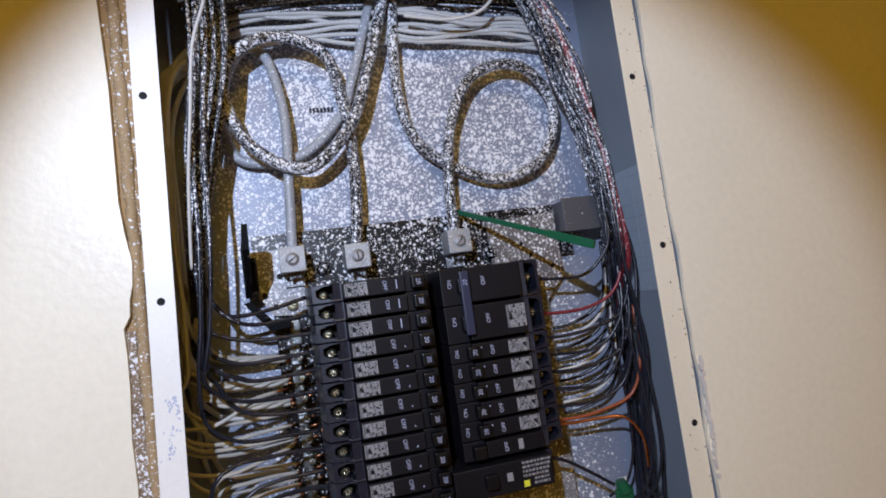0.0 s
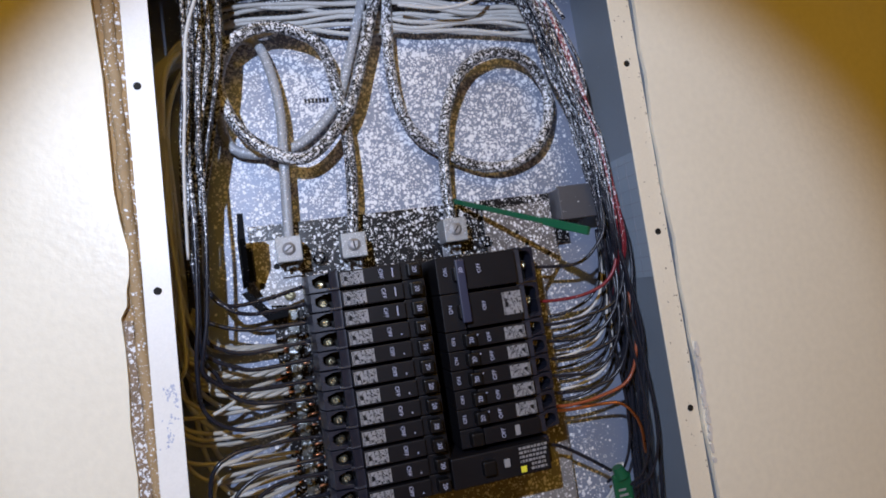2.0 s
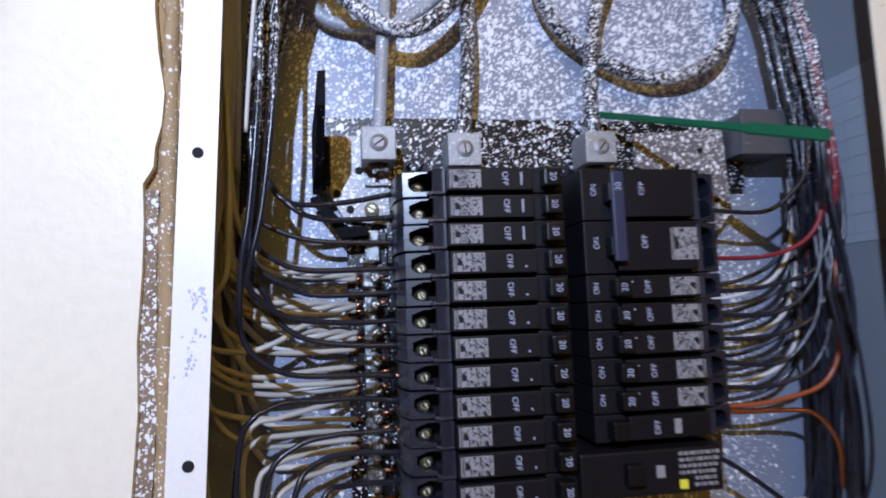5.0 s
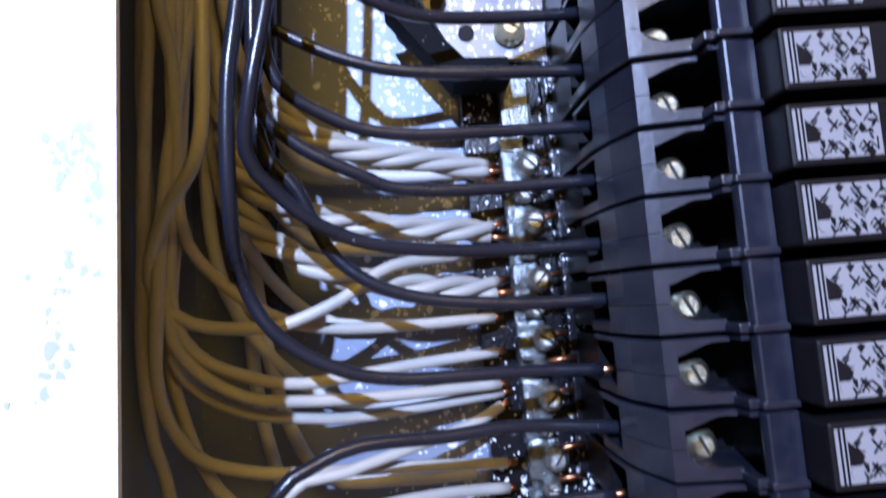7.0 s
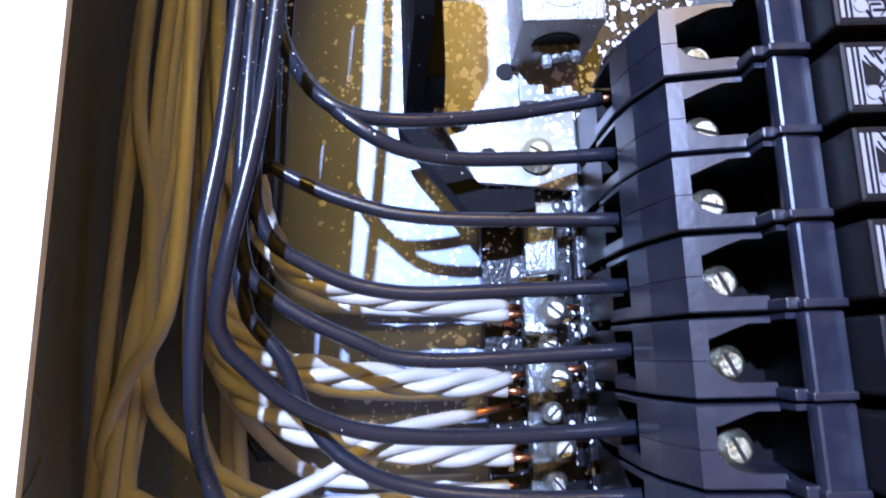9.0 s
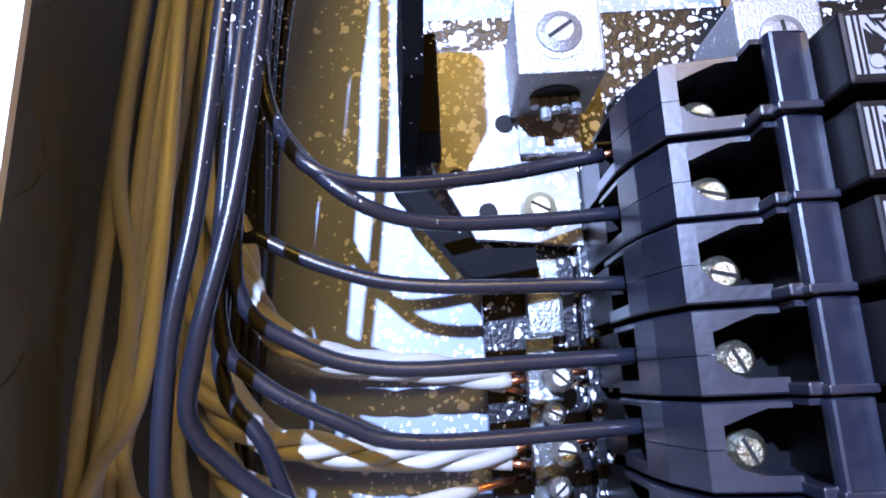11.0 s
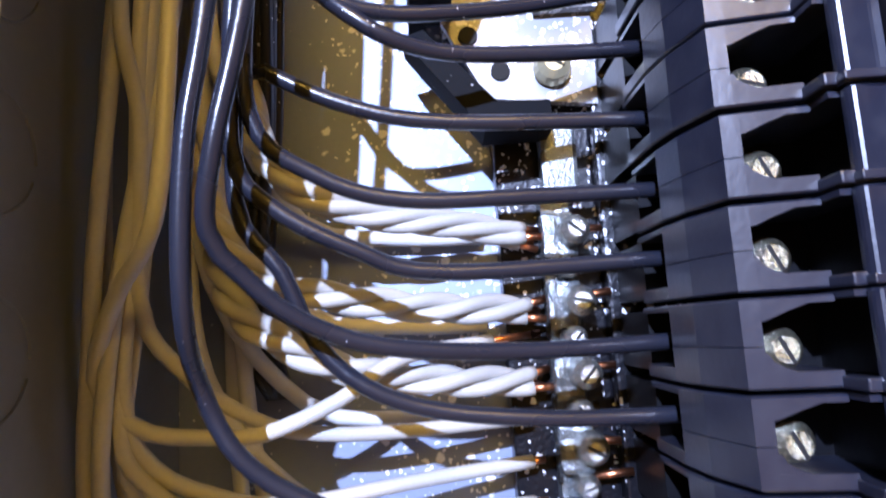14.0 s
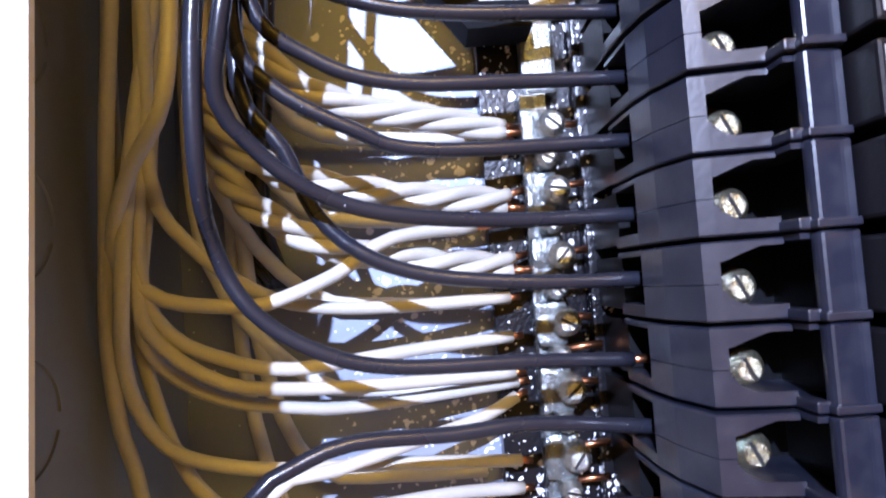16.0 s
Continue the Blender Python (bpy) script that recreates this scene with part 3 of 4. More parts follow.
def dotted_label(own, x0, x1, h, y, seed):
    """A pale printed label whose unreadable print is dark bars."""
    rng = random.Random(seed)
    lab = part("label", boxed(x0, x1, y - 0.0002, y + 0.0002, -h, h), M_LABEL, own, "pale printed label")
    bm = bmesh.new()
    w = x1 - x0
    add_box(bm, x0 + 0.0008, x0 + 0.0013, y - 0.00035, y - 0.0001, -h, h)
    add_box(bm, x0 + 0.0019, x0 + 0.0024, y - 0.00035, y - 0.0001, -h, h)
    add_panel(bm, [(x0 + w * 0.13, h * 0.55), (x0 + w * 0.30, 0.0), (x0 + w * 0.26, -h * 0.35), (x0 + w * 0.13, -h * 0.35)], y - 0.00034, y - 0.0001)
    for u, v in ((0.42, 0.86), (0.56, -0.84), (0.78, 0.1), (0.86, -0.88)):
        add_panel(bm, [(x0 + w * (u - 0.05), h * v), (x0 + w * u, h * (v - 0.22)), (x0 + w * (u + 0.05), h * v), (x0 + w * u, h * min(v + 0.22, 0.99))], y - 0.00033, y - 0.0001)
    for k in range(62):
        u, v = rng.uniform(0.16, 0.95), rng.uniform(-0.88, 0.88)
        size = (rng.uniform(0.0010, 0.0036), 0.0002, rng.uniform(0.00025, 0.0006))
        bmesh.ops.create_cube(bm, size=1.0, matrix=Matrix.Translation((x0 + w * u, y - 0.00025 - 0.000002 * k, h * v)) @ pose(0, 0, 0, 0, rng.choice((0, 90, 52, -50, 60, -38, 45)), 0) @ Matrix.Diagonal((*size, 1)))
    part("print", bm, M_CASE, lab)
    bm = bmesh.new()
    add_rod(bm, (x0 + 0.0042, y - 0.0005, -h * 0.6), (x0 + 0.0042, y, -h * 0.6), h * 0.24, 12)
    part("dot", bm, M_LABEL, lab)
    return lab


def breaker(at, h, lab, group, handle_x, turn=0.0, on_text=False, mark="line", number="20", seed=1, label_on=True):
    t = thing("circuit_breaker", at, lab, "circuit breaker", group)
    breaker_case(t, h)
    slotted_screw("terminal_screw", t, -0.0280, 0.0290, -0.0018, 0.0055, 0.006, 0.4 + seed, M_DULL)
    hd = part("handle", boxed(handle_x - 0.006, handle_x + 0.006, -0.007, 0.02, -0.0062, 0.0062, bevel=0.0012), M_HANDLE_WELL, t)
    lettering(number, 0.0062, M_PRINT, hd, (handle_x, -0.0073, 0.0), DOWN)
    if label_on:
        dotted_label(t, -0.0092, 0.0125, h * 0.33, 0.0, seed)
    lettering("OFF", 0.0056, M_PRINT, t, (0.0295, -0.0002, 0.0), DOWN)
    if on_text:
        lettering("ON", 0.0052, M_PRINT, t, (0.0655, 0.0047, 0.0), DOWN)
    if mark == "line":
        part("mark", boxed(0.0405, 0.0416, -0.0004, 0.0001, -0.0045, 0.0045), M_PRINT, t)
    elif mark == "dot":
        part("mark", boxed(0.0405, 0.0416, -0.0004, 0.0001, -0.0045, -0.003), M_PRINT, t)
    t.rotation_euler = (0, turn, 0)
    return t


LEFT_LABEL = "black moulded single-pole breaker with a pale label, switched on"
first = breaker((0.0, 0.0, 1.5), P, LEFT_LABEL, "breakers in the west column", 0.0615, seed=3)
second = breaker((0.0005, 0.0, 1.5 - 3 * P), P, LEFT_LABEL, "breakers in the west column", 0.0615, mark="dot", seed=7)
for k in range(1, 12):
    if k != 3:
        copy_thing(first if k < 3 else second, pose((0.0, 0.0004, -0.0003)[k % 3], (0.0, 0.0006, -0.0004)[k % 3], 1.5 - P * k))
X0 = 0.1585
RIGHT_LABEL = "black moulded single-pole breaker with blue-white lettering"
for k, z in enumerate((1.4225, 1.4032, 1.3838, 1.3645, 1.3455)):
    if k == 0:
        third = breaker((X0, 0.0, z), P, RIGHT_LABEL, "breakers in the east column", 0.050, turn=math.pi, on_text=True, mark="dot", seed=11)
    else:
        copy_thing(third, pose(X0 + 0.0003 * (k % 2), 0.0004 * (k % 3), z, 0, 180, 0))
fourth = breaker((X0, 0.0, 1.3262), P, "black breaker with a small white tag, lettering worn off", "breakers in the east column", 0.058, turn=math.pi, mark="", number="", seed=12, label_on=False)
part("tag", boxed(0.012, 0.017, -0.0004, 0.0001, -0.005, 0.005), M_LABEL, fourth)

# two-pole breaker with a tie bar across its handles
two = thing("two_pole_breaker", (X0, 0.0, 1.4703), "wide black two-pole breaker with a blue-black handle tie", "circuit breaker")
for z, h in ((0.0190, 0.0378), (-0.0190, 0.0378)):
    breaker_case(two, h, pose(0, 0, z, 0, 180, 0))
    slotted_screw("terminal_screw", two, 0.0285, 0.030, z, 0.006, 0.006, 1.0 + z * 50, M_DULL)
    part("handle", boxed(-0.057, -0.045, -0.006, 0.02, z - 0.007, z + 0.007, bevel=0.0012), M_HANDLE_WELL, two)
    lettering("ON", 0.0056, M_PRINT, two, (-0.0635, 0.0047, z + 0.003), FACE @ pose(0, 0, 0, 0, 0, 90))
    lettering("OFF", 0.0056, M_PRINT, two, (-0.0295, -0.0002, z + 0.003), FACE @ pose(0, 0, 0, 0, 0, 90))
tie = part("handle_tie", boxed(-0.0555, -0.0465, -0.0085, -0.004, -0.030, 0.033, bevel=0.0012), M_TIE, two)
lettering("20", 0.006, M_PRINT, tie, (-0.051, -0.0088, 0.022), FACE @ pose(0, 0, 0, 0, 0, 90))
lb = dotted_label(two, -0.0095, 0.0105, 0.0115, 0.0, 21)
lb.location = (0, 0, -0.0178)

# deep breaker at the foot of the column, with a yellow square
deep = thing("arc_fault_breaker", (X0 - 0.002, 0.0, 1.298), "black breaker with a printed block and yellow square", "circuit breaker")
part("case", boxed(-0.086, 0.016, -0.004, 0.094, -0.0155, 0.0145, bevel=0.0015), M_CASE, deep)
part("terminal_end", boxed(0.016, 0.024, 0.012, 0.094, -0.0145, 0.0135, bevel=0.0015), M_BREAKER, deep)
part("handle", boxed(-0.056, -0.043, -0.011, 0.0, -0.007, 0.007, bevel=0.0015), M_HANDLE_WELL, deep)
part("test_button", boxed(-0.033, -0.027, -0.0055, -0.003, -0.004, 0.004, bevel=0.0006), M_LABEL, deep)
part("yellow_square", boxed(-0.0165, -0.0105, -0.0044, -0.0039, -0.0125, -0.0065), M_YELLOW, deep, "yellow printed square")
bm = bmesh.new()
rng = random.Random(8)
for r in range(6):
    x = -0.016
    while x < 0.011:
        w = 0.001 + 0.003 * rng.random()
        if not (r < 2 and x < -0.008):
            add_box(bm, x, x + w, -0.0043, -0.0039, -0.0115 + 0.0042 * r, -0.0092 + 0.0042 * r)
        x += w + 0.0012
part("print", bm, M_LABEL, deep)

# ---- black branch wires, west side ----
BLACK_LEFT = [
    [(-0.1425, 0.047, 1.534), (-0.1365, 0.045, 1.514), (-0.125, 0.037, 1.495), (-0.109, 0.041, 1.49), (-0.078, 0.048, 1.493), (-0.045, 0.055, 1.5)],
    [(-0.1405, 0.045, 1.5425), (-0.1355, 0.043, 1.512), (-0.117, 0.037, 1.488), (-0.098, 0.042, 1.48), (-0.071, 0.048, 1.48), (-0.038, 0.055, 1.483)],
    [(-0.146, 0.045, 1.486), (-0.14, 0.046, 1.479), (-0.119, 0.048, 1.469), (-0.094, 0.05, 1.464), (-0.038, 0.055, 1.463)],
    [(-0.141, 0.035, 1.464), (-0.126, 0.04, 1.449), (-0.106, 0.044, 1.443), (-0.075, 0.049, 1.443), (-0.038, 0.055, 1.444)],
    [(-0.145, 0.035, 1.456), (-0.137, 0.038, 1.442), (-0.118, 0.042, 1.431), (-0.098, 0.046, 1.425), (-0.038, 0.055, 1.426)],
    [(-0.1415, 0.015, 1.4505), (-0.145, 0.02, 1.434), (-0.14, 0.026, 1.425), (-0.129, 0.031, 1.415), (-0.111, 0.037, 1.408), (-0.079, 0.046, 1.405), (-0.038, 0.055, 1.405)],
    [(-0.146, 0.04, 1.444), (-0.136, 0.042, 1.427), (-0.129, 0.045, 1.41), (-0.118, 0.046, 1.399), (-0.101, 0.049, 1.392), (-0.071, 0.052, 1.388), (-0.038, 0.055, 1.387)],
    [(-0.1475, 0.015, 1.450), (-0.150, 0.02, 1.4184), (-0.151, 0.032, 1.401), (-0.144, 0.035, 1.386), (-0.13, 0.039, 1.375), (-0.111, 0.043, 1.369), (-0.073, 0.05, 1.367), (-0.046, 0.055, 1.365)],
]
RISE = [(-0.006, -0.004), (0.001, -0.012), (-0.005, 0.008), (0.001, 0.002), (-0.003, 0.004), (-0.002, -0.016), (-0.008, 0.004), (-0.01, -0.008)]
for k, pts in enumerate(BLACK_LEFT):
    a, b = RISE[k]
    up = [(-0.108 + a * 1.6, 0.045 + b, 1.83), (-0.115 + a * 1.4, 0.04 + b, 1.74), (-0.126 + a * 1.3, 0.035 + b, 1.64), (-0.136 + a, 0.033 + b * 0.8, 1.56)]
    if k < 2:
        up[2:] = [(-0.134 + a * 0.5, 0.043 + b * 0.3, 1.645), (-0.1455 + a * 0.3, 0.049, 1.58)]
    if k == 5:
        up = [(-0.107, 0.035, 1.83), (-0.116, 0.03, 1.74), (-0.1235, 0.02, 1.64), (-0.1265, 0.015, 1.56), (-0.134, 0.015, 1.487)]
    elif k == 7:
        up = [(-0.113, 0.037, 1.83), (-0.124, 0.032, 1.74), (-0.134, 0.022, 1.64), (-0.1365, 0.016, 1.56), (-0.1425, 0.015, 1.484)]
    elif pts[0][2] < 1.47:
        up.append((pts[0][0] + 0.002, pts[0][1] - 0.002, pts[0][2] + 0.045))
    wire("branch_wire", up + pts, 0.0021, M_BLACK, "black insulated wire bending into a breaker terminal", group="black branch wires", tip=0.007 if k in (0, 7) else 0.0)
for pts, tip in (([(-0.158, 0.03, 1.25), (-0.152, 0.03, 1.325), (-0.144, 0.03, 1.343), (-0.136, 0.033, 1.348), (-0.122, 0.037, 1.352), (-0.097, 0.043, 1.351), (-0.075, 0.048, 1.351), (-0.038, 0.055, 1.346)], 0.0),
                 ([(-0.145, 0.036, 1.23), (-0.136, 0.04, 1.30), (-0.116, 0.045, 1.321), (-0.091, 0.049, 1.326), (-0.071, 0.052, 1.326), (-0.046, 0.055, 1.326)], 0.007),
                 ([(-0.125, 0.03, 1.22), (-0.116, 0.03, 1.293), (-0.102, 0.039, 1.31), (-0.076, 0.048, 1.313), (-0.038, 0.057, 1.309)], 0.0),
                 ([(-0.112, 0.03, 1.22), (-0.099, 0.03, 1.287), (-0.079, 0.041, 1.293), (-0.053, 0.053, 1.29), (-0.038, 0.057, 1.29)], 0.0)):
    wire("branch_wire", pts, 0.0021, M_BLACK, "black insulated wire rising into a breaker terminal", group="black branch wires", tip=tip)
rng = random.Random(31)
for k in range(18):
    a, b = rng.uniform(-0.018, 0.005), rng.uniform(-0.012, 0.018)
    wire("riser_wire", [(-0.097 + a * 1.5, 0.045 + b, 1.84), (-0.101 + a * 1.5, 0.043 + b, 1.75), (-0.123 + a * 1.1, 0.042 + b + 0.01 * rng.random(), 1.65), (-0.142 + a * 0.5, 0.06 + b * 0.7, 1.56), (-0.152 + a * 0.4, 0.085 + b * 0.4, 1.48), (-0.160 + a * 0.5, 0.100 + b * 0.2, 1.42), (-0.153 + a * 0.3, 0.106, 1.392)], 0.0019, M_BLACK, "black insulated wire spattered with paint in the west bundle", group="west bundle", step=0.008, sides=8)
wire("pale_wire", [(-0.100, 0.0, 1.83), (-0.106, 0.0, 1.791), (-0.121, 0.003, 1.748), (-0.130, 0.008, 1.684), (-0.139, 0.015, 1.621), (-0.147, 0.03, 1.54)], 0.0016, M_SHEATH, "pale thin wire in front of the black bundle")

# ---- white neutral wires ----
SINGLE = [
    [(-0.174, 0.05, 1.423), (-0.168, 0.057, 1.406), (-0.152, 0.065, 1.391), (-0.136, 0.071, 1.385), (-0.112, 0.079, 1.383), (-0.0745, 0.0915, 1.383)],
    [(-0.161, 0.03, 1.438), (-0.173, 0.038, 1.424), (-0.181, 0.044, 1.41), (-0.182, 0.048, 1.399), (-0.173, 0.053, 1.39), (-0.159, 0.06, 1.387), (-0.147, 0.06, 1.387), (-0.128, 0.064, 1.394), (-0.111, 0.07, 1.404), (-0.085, 0.086, 1.407)],
    [(-0.178, 0.05, 1.399), (-0.174, 0.057, 1.381), (-0.161, 0.063, 1.372), (-0.143, 0.069, 1.367), (-0.106, 0.081, 1.369), (-0.0745, 0.0915, 1.37)],
    [(-0.179, 0.05, 1.393), (-0.175, 0.056, 1.377), (-0.161, 0.063, 1.365), (-0.143, 0.07, 1.361), (-0.114, 0.079, 1.359), (-0.0745, 0.0915, 1.358)],
    [(-0.18, 0.054, 1.387), (-0.178, 0.062, 1.371), (-0.164, 0.068, 1.36), (-0.147, 0.075, 1.355), (-0.124, 0.084, 1.352), (-0.073, 0.097, 1.354)],
    [(-0.18, 0.045, 1.396), (-0.184, 0.054, 1.368), (-0.177, 0.06, 1.349), (-0.163, 0.066, 1.341), (-0.145, 0.072, 1.337), (-0.115, 0.081, 1.334), (-0.0745, 0.0915, 1.329)],
]
for k, pts in enumerate(SINGLE):
    a = 0.0035 * (k - 2.5)
    x, y, z = pts[0]
    up = [(-0.10, 0.092, 1.792 - 0.004 * k), (-0.135 - a * 0.3, 0.085, 1.782 - 0.005 * k), (-0.158 - a * 0.5, 0.075, 1.745), (-0.165 + a * 0.6, 0.062 + a * 0.4, 1.66), (-0.168 + a * 0.6, 0.053 + a * 0.6, 1.57), (-0.1715 + a * 0.5, 0.048 + a * 0.6, 1.50)]
    if k == 1:
        up[4:] = [(-0.162, 0.044, 1.57), (-0.1585, 0.034, 1.51), (-0.1585, 0.031, 1.468)]
    else:
        up.append(((x - 0.174) / 2 + 0.001, y + a * 0.3, z + 0.045))
    wire("neutral_wire", up + pts, 0.0021, M_WHITE, "white insulated neutral wire ending at the bar", group="white neutral wires", tip=0.019 if k == 1 else 0.004, step=0.005)
for pts in ([(-0.155, 0.06, 1.20), (-0.16, 0.06, 1.30), (-0.149, 0.063, 1.333), (-0.131, 0.068, 1.337), (-0.108, 0.078, 1.341), (-0.087, 0.086, 1.345), (-0.0745, 0.0915, 1.35)],
            [(-0.15, 0.066, 1.20), (-0.156, 0.066, 1.30), (-0.146, 0.066, 1.322), (-0.124, 0.071, 1.324), (-0.098, 0.082, 1.323), (-0.0745, 0.0915, 1.32)],
            [(-0.14, 0.062, 1.18), (-0.146, 0.062, 1.285), (-0.132, 0.068, 1.305), (-0.105, 0.08, 1.308), (-0.0745, 0.0915, 1.308)],
            [(-0.128, 0.062, 1.18), (-0.134, 0.062, 1.27), (-0.12, 0.07, 1.29), (-0.1, 0.08, 1.294), (-0.0745, 0.0915, 1.297)],
            [(-0.10, 0.095, 1.772), (-0.15, 0.082, 1.752), (-0.172, 0.06, 1.66), (-0.176, 0.05, 1.55), (-0.181, 0.044, 1.45), (-0.184, 0.046, 1.41), (-0.187, 0.05, 1.381), (-0.187, 0.055, 1.356), (-0.184, 0.06, 1.333), (-0.175, 0.065, 1.25)],
            [(-0.10, 0.097, 1.768), (-0.152, 0.088, 1.745), (-0.176, 0.066, 1.66), (-0.181, 0.056, 1.55), (-0.185, 0.053, 1.47), (-0.185, 0.056, 1.41), (-0.183, 0.063, 1.37), (-0.172, 0.068, 1.335), (-0.15, 0.075, 1.318), (-0.12, 0.085, 1.314), (-0.0745, 0.0915, 1.314)]):
    wire("neutral_wire", pts, 0.0021, M_WHITE, "white insulated neutral wire ending at the bar", group="white neutral wires", tip=0.004, step=0.005)


def twisted(centre, strands, r, pitch, lab):
    """Neutral wires twisted together, each one a part."""
    line = glide(centre, 0.0025)
    mid = line[len(line) // 2].copy()
    t = thing("twisted_neutrals", mid, lab, "wires", "twisted neutral wires")
    for s in range(strands):
        pts, run = [], 0.0
        for i, q in enumerate(line):
            d = (line[min(i + 1, len(line) - 1)] - line[max(i - 1, 0)]).normalized()
            run += (q - line[i - 1]).length if i else 0
            side = d.cross(Vector((0, 0, 1))).normalized()
            up = side.cross(d)
            a = run / pitch * math.tau + s * math.tau / strands
            spread = r * 1.12 if i > 8 else r * (1.12 + 0.2 * (8 - i))
            pts.append(q - mid + spread * (math.cos(a) * side + math.sin(a) * up))
        w = part("strand", add_tube(bmesh.new(), pts, r, 9), M_WHITE, t, smooth=True)
        d = (pts[-1] - pts[-4]).normalized()
        part("bare_end", add_rod(bmesh.new(), pts[-1] - d * 0.001, pts[-1] + d * 0.006, r * 0.55, 8), M_COPPER, w, "bare copper end", smooth=True)
    return t


twisted([(-0.158, 0.088, 1.53), (-0.154, 0.078, 1.487), (-0.148, 0.066, 1.467), (-0.138, 0.067, 1.453), (-0.119, 0.075, 1.446), (-0.094, 0.083, 1.443), (-0.073, 0.091, 1.439)], 4, 0.0022, 0.058, "four white neutral wires twisted together to the bar")
twisted([(-0.170, 0.085, 1.50), (-0.167, 0.076, 1.462), (-0.160, 0.066, 1.442), (-0.149, 0.067, 1.429), (-0.134, 0.073, 1.423), (-0.103, 0.082, 1.418), (-0.073, 0.091, 1.416)], 3, 0.0023, 0.052, "three white neutral wires twisted together to the bar")
twisted([(-0.170, 0.088, 1.48), (-0.165, 0.078, 1.44), (-0.156, 0.067, 1.421), (-0.143, 0.067, 1.41), (-0.125, 0.074, 1.401), (-0.097, 0.083, 1.396), (-0.073, 0.091, 1.394)], 3, 0.0023, 0.05, "three white neutral wires twisted loosely to the bar")

# ---- feeder cables ----
wire("feeder_cable", [(0.085, 0.095, 1.858), (0.07, 0.09, 1.834), (0.039, 0.094, 1.746), (0.017, 0.096, 1.698), (-0.032, 0.098, 1.658), (-0.091, 0.098, 1.657), (-0.108, 0.097, 1.695), (-0.101, 0.097, 1.748), (-0.080, 0.097, 1.781), (-0.058, 0.095, 1.776), (-0.047, 0.089, 1.738), (-0.043, 0.084, 1.69), (-0.047, 0.078, 1.627), (-0.052, 0.0755, 1.55)], 0.0055, M_GREYC, "grey feeder cable looped and led down to a lug", "cable", sides=14)
wire("feeder_cable", [(0.088, 0.075, 1.858), (0.08, 0.072, 1.824), (0.053, 0.072, 1.745), (0.026, 0.07, 1.682), (-0.025, 0.068, 1.637), (-0.078, 0.066, 1.662), (-0.102, 0.066, 1.713), (-0.095, 0.067, 1.759), (-0.047, 0.068, 1.784), (0.006, 0.072, 1.765), (0.022, 0.086, 1.715), (0.026, 0.084, 1.658), (0.023, 0.08, 1.601), (0.015, 0.077, 1.545)], 0.0066, M_CABLE, "black feeder cable in a loop, thick with paint spatter", "cable", sides=14)
wire("feeder_cable", [(0.098, 0.085, 1.858), (0.094, 0.085, 1.831), (0.087, 0.088, 1.742), (0.095, 0.092, 1.681), (0.126, 0.096, 1.642), (0.191, 0.092, 1.611), (0.251, 0.088, 1.628), (0.276, 0.085, 1.682), (0.259, 0.082, 1.729), (0.218, 0.08, 1.747), (0.172, 0.078, 1.729), (0.142, 0.079, 1.676), (0.130, 0.079, 1.604), (0.129, 0.078, 1.55)], 0.0064, M_CABLE, "black feeder cable in a wide loop, thick with paint spatter", "cable", sides=14)

# ---- cables along the top ----
rng = random.Random(17)
for k in range(9):
    z, y = 1.784 + 0.0048 * k, 0.098 - 0.0022 * (k % 4)
    s = rng.uniform(-0.004, 0.004)
    w = [rng.uniform(-0.007, 0.007) for _ in range(6)]
    wire("top_cable", [(-0.125, y + 0.004, z - 0.014 + s), (-0.08, y, z + w[0]), (-0.02, y - 0.003, z + 0.004 + w[1]), (0.05, y, z + 0.004 + w[2]), (0.12, y - 0.004, z - 0.002 + w[3]), (0.19, y, z - 0.006 + w[4]), (0.24, y, z - 0.01 + w[5]), (0.285, y, z - 0.014 - s)], 0.0027, M_SHEATH, "pale sheathed cable running along the top", "cable", "cables along the top", step=0.012, sides=8)
# black wires, massed so that they also stand for the shade at the top
for k in range(12):
    z, y = 1.822 + 0.0032 * k, rng.uniform(0.045, 0.1)
    u, v = rng.uniform(-0.006, 0.006), rng.uniform(-0.006, 0.006)
    wire("top_dark_wire", [(-0.13 + u, y, z - 0.03), (-0.09, y, z - 0.004 + v), (0.0, y - 0.01, z + u), (0.1, y, z - v), (0.2, y - 0.006, z + v), (0.262 + u, y, z - 0.012), (0.285 + u, y - 0.01, z - 0.06)], 0.002, M_BLACK, "black insulated wire crossing under the box top, massed as its shade", group="wires along the top", step=0.012, sides=8)
for k in range(6):
    y, x = 0.066 + 0.006 * k, -0.158 - 0.0045 * (k % 4)
    wire("west_cable", [(-0.09, 0.1, 1.785 - 0.003 * k), (-0.125, 0.097 - 0.002 * k, 1.778 - 0.004 * k), (x + 0.008, y + 0.004, 1.745 - 0.004 * k), (x - 0.003, y, 1.68), (x - 0.004, y, 1.60), (x - 0.006, y + 0.002, 1.53 - 0.02 * k), (x - 0.002, y + 0.006, 1.485 - 0.028 * k), (-0.145, 0.1, 1.45 - 0.03 * k), (-0.115, 0.105, 1.443 - 0.03 * k), (-0.085, 0.107, 1.442 - 0.03 * k)], 0.0026, M_SHEATH, "pale sheathed cable running down behind the flange", "cable", "cables behind the west flange", step=0.01, sides=8)
wire("slack_wire", [(0.11, 0.05, 1.855), (0.135, 0.04, 1.825), (0.165, 0.04, 1.817), (0.19, 0.045, 1.83), (0.2, 0.05, 1.858)], 0.002, M_WHITE, "slack white wire hanging in a bow")
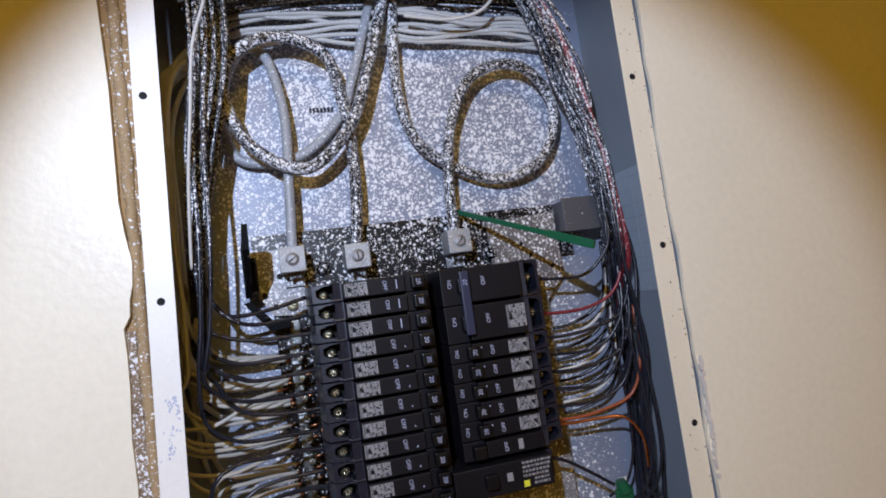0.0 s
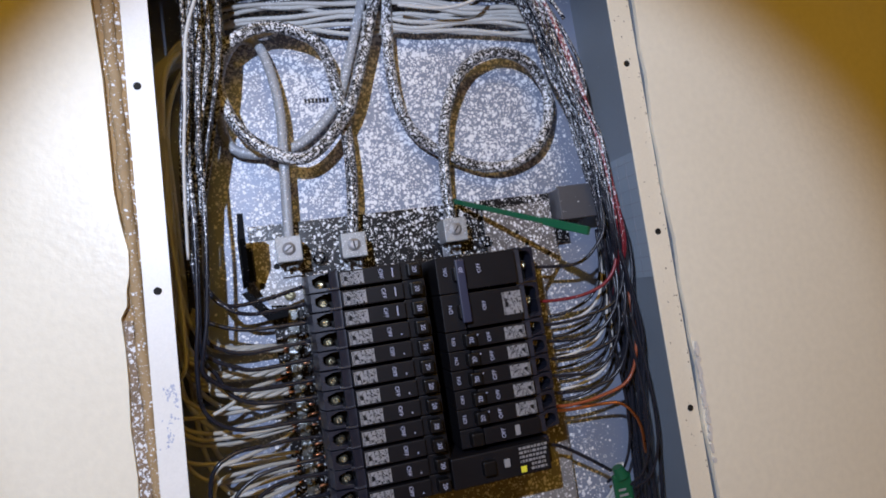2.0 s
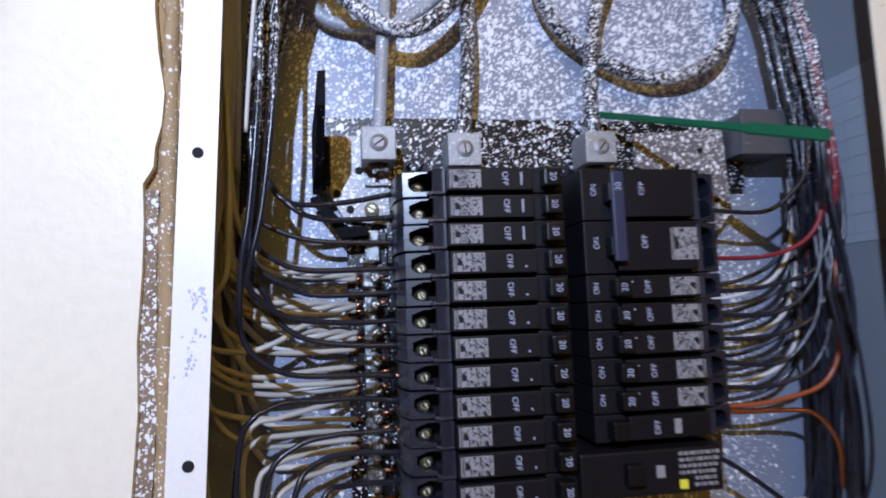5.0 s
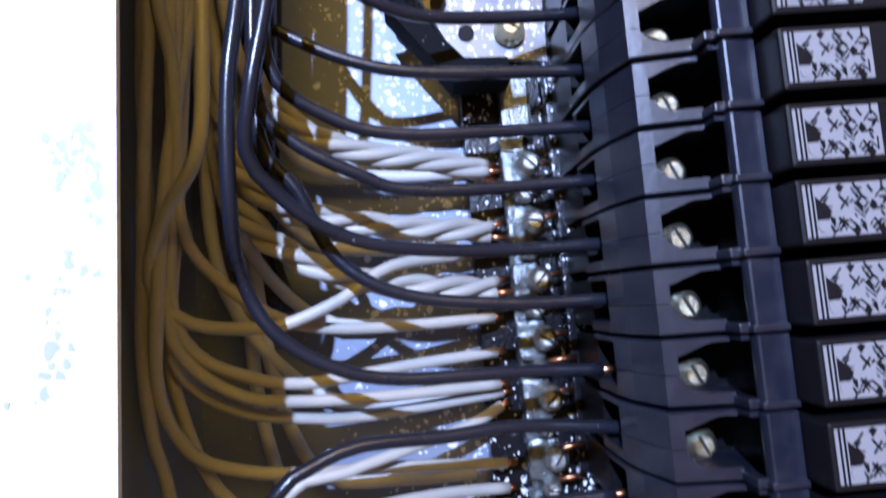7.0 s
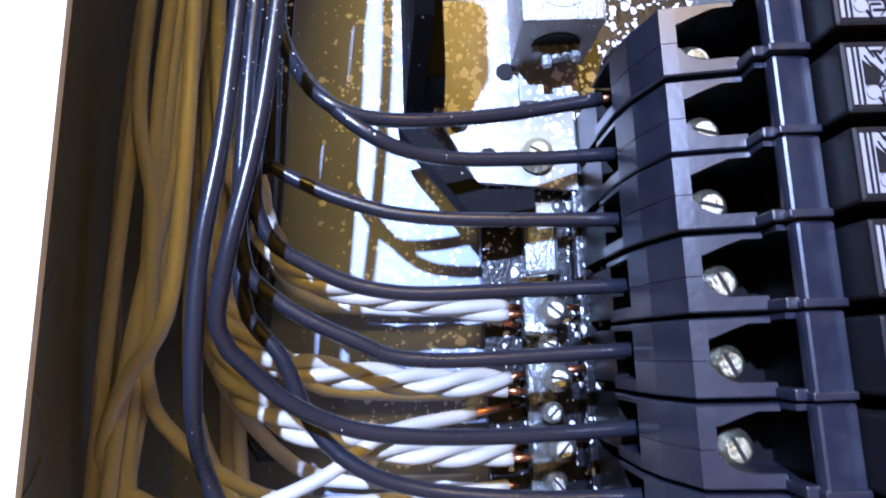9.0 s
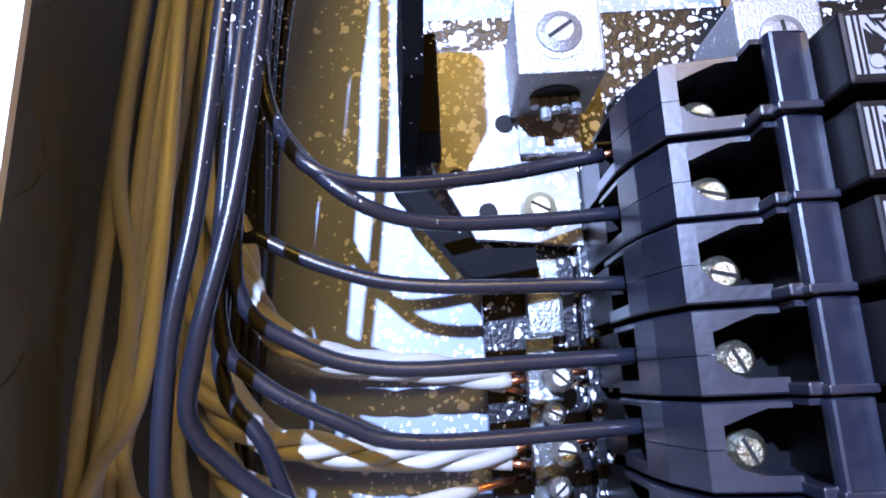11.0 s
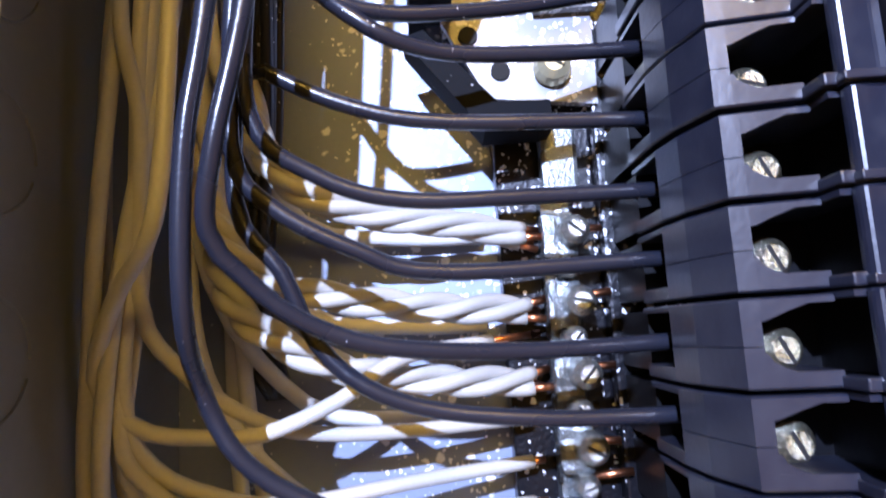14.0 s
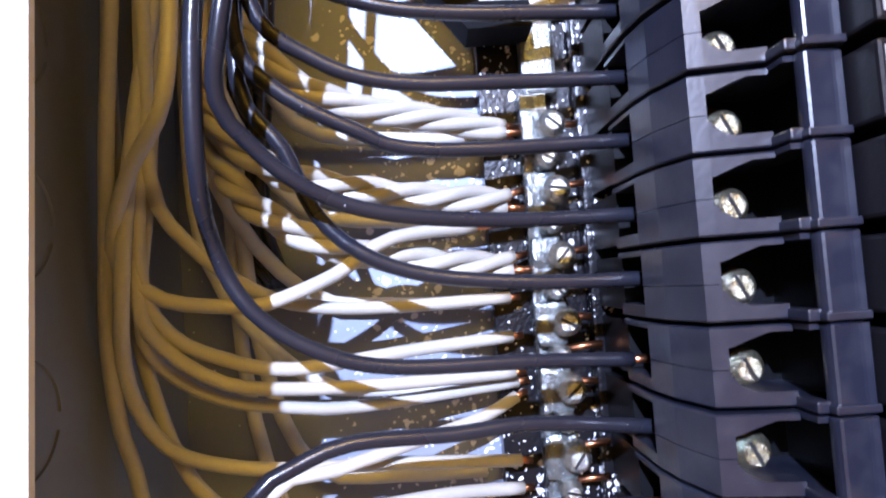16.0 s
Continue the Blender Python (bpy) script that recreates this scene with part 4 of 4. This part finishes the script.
wire("slack_wire", [(0.10, 0.06, 1.80), (0.15, 0.055, 1.792), (0.19, 0.05, 1.80), (0.215, 0.05, 1.83), (0.218, 0.05, 1.858)], 0.002, M_SHEATH, "slack pale wire hanging in a bow")
for at, m in (((0.222, 0.045, 1.845), M_YELLOW), ((-0.088, 0.03, 1.842), M_GREEN)):
    n = part("wire_nut", add_rod(bmesh.new(), (0, 0, -0.011), (0, 0, 0.011), 0.006, 12, 0.008), m, None)
    n.location = at
    tagged(n, "small coloured wire connector under the top of the box", "wire connector")
blk = part("connector_block", boxed(-0.013, 0.013, -0.008, 0.008, -0.011, 0.011, bevel=0.0015), M_SHEATH, None)
blk.location = (-0.118, 0.03, 1.843)
tagged(blk, "pale plastic connector block at the top", "connector")

# ---- east bundle and its branches ----
rng = random.Random(23)
for k in range(25):
    a, b = rng.uniform(-0.006, 0.018), (rng.uniform(-0.02, 0.03) if k not in (3, 9, 18) else -0.016)
    c = rng.uniform(-0.006, 0.006)
    m = M_RED if k in (3, 9, 18) else M_BLACK
    wire("riser_wire", [(0.24 + a, 0.07 + b * 0.5, 1.845), (0.258 + a, 0.06 + b, 1.79), (0.278 + a * 0.9 + c * 1.5, 0.052 + b, 1.71), (0.297 + a * 0.7 - c * 1.5, 0.05 + b, 1.616), (0.309 + a * 0.6 + c, 0.05 + b, 1.50)] + ([(0.312, 0.075, 1.44), (0.312, 0.095, 1.36)] if m is M_RED or k % 2 else [(0.311 + a * 0.45 - c, 0.05 + b, 1.40), (0.309 + a * 0.6 + c, 0.055 + b, 1.30), (0.302 + a * 0.6, 0.06 + b, 1.15)]), 0.002, m, "red insulated wire spattered with paint in the east bundle" if m is M_RED else "black insulated wire spattered with paint in the east bundle", group="east bundle", step=0.008, sides=8)
EAST = ((1.488, M_BLACK, 0.03), (1.449, M_RED, 0.03), (1.4225, M_BLACK, 0.045), (1.4032, M_BLACK, 0.04), (1.3838, M_BLACK, 0.05), (1.3645, M_BLACK, 0.045), (1.3455, M_BLACK, 0.05), (1.331, M_ORANGE, 0.05), (1.3262, M_COPPER, -0.03))
for k, (z, m, rise) in enumerate(EAST):
    s = 0.004 * ((k * 7) % 5 - 2)
    wire("branch_wire", [(0.197, 0.055, z), (0.225, 0.054, z - 0.004), (0.262, 0.05, z - 0.003 + s * 0.3), (0.29 + s, 0.044, z + rise * 0.25), (0.305 + s, 0.04, z + rise), (0.31 + s, 0.045, z + rise * 2.2)], 0.0019, m,
         {M_RED: "red insulated wire", M_ORANGE: "orange-brown insulated wire", M_COPPER: "bare copper wire"}.get(m, "black insulated wire") + " from a breaker to the east bundle", group="east branch wires")
for k in range(9):
    z = 1.43 - 0.0125 * k
    wire("east_neutral", [(0.236, 0.098, z - 0.006), (0.262, 0.09, z - 0.002), (0.288, 0.08, z + 0.012), (0.302, 0.075, z + 0.04), (0.306, 0.075, z + 0.09)], 0.0019, (M_BLACK, M_SHEATH, M_BLACK)[k % 3], "thin wire bending behind the east branch wires", group="east back wires", step=0.006, sides=8)
for a, b in ((0.296, 0.03), (0.302, 0.022), (0.29, 0.06)):
    wire("loose_wire", [(a, b, 1.42), (a + 0.006, b - 0.004, 1.36), (a + 0.007, b - 0.004, 1.29), (a - 0.002, b + 0.005, 1.245), (a - 0.02, b + 0.02, 1.225)], 0.0016, M_BLACK, "thin black wire hanging down beside the bundle", group="loose wires")
wire("pigtail_wire", [(0.18, 0.035, 1.298), (0.205, 0.04, 1.288), (0.235, 0.045, 1.268), (0.262, 0.05, 1.248)], 0.002, M_BLACK, "black pigtail wire of the lowest breaker")
for k in range(3):
    a = 0.009 * k
    wire("ground_wire", [(0.283 - a * 0.4, 0.06, 1.25), (0.276 - a * 0.5, 0.066, 1.22), (0.258 - a, 0.08, 1.19), (0.232 - a, 0.094, 1.165), (0.21 - a, 0.098, 1.14)], 0.0015, M_SHEATH, "pale wire led down below the green tag", group="wires at the foot")
tag = thing("green_tag", (0.272, 0.048, 1.225), "glossy green plastic tag on the loose wires", "tag")
part("tag_body", boxed(-0.011, 0.011, -0.003, 0.003, -0.04, 0.018, bevel=0.0028), M_GREEN, tag)
part("tag_neck", add_rod(bmesh.new(), (0.001, 0, 0.014), (-0.003, 0, 0.026), 0.0085, 14, 0.006), M_GREEN, tag)
bm = bmesh.new()
for r in range(3):
    add_box(bm, -0.007, 0.006 - 0.002 * r, -0.0034, -0.0028, -0.012 + 0.006 * r, -0.0095 + 0.006 * r)
part("print", bm, M_LABEL, tag)
tool = thing("green_strap", (0.136, 0.092, 1.577), "long green plastic strap standing out across the lugs", "strap")
run = Vector((0.082, -0.166, -0.067))
side = run.cross(Vector((0.3, 0.6, 0.1))).normalized()
bm = bmesh.new()
for a, b, w, h in ((0.0, 0.74, 0.0028, 0.0014), (0.72, 1.0, 0.004, 0.0025)):
    turn = Matrix((run.normalized(), side, run.normalized().cross(side))).transposed().to_4x4()
    bmesh.ops.create_cube(bm, size=1.0, matrix=Matrix.Translation(run * (a + b) / 2) @ turn @ Matrix.Diagonal((run.length * (b - a), 2 * w, 2 * h, 1)))
bmesh.ops.bevel(bm, geom=list(bm.edges), offset=0.0008, segments=2, affect="EDGES")
part("blade", bm, M_GREEN, tool)
flap = thing("plastic_flap", (0.287, 0.08, 1.55), "grey speckled plastic flap beside the east bundle", "cover")
part("flap_face", boxed(-0.026, 0.024, -0.012, -0.008, -0.014, 0.026, bevel=0.001), M_FLAP, flap)
part("flap_side", boxed(-0.024, 0.022, -0.008, 0.03, -0.012, 0.024, bevel=0.001), M_FLAP, flap)

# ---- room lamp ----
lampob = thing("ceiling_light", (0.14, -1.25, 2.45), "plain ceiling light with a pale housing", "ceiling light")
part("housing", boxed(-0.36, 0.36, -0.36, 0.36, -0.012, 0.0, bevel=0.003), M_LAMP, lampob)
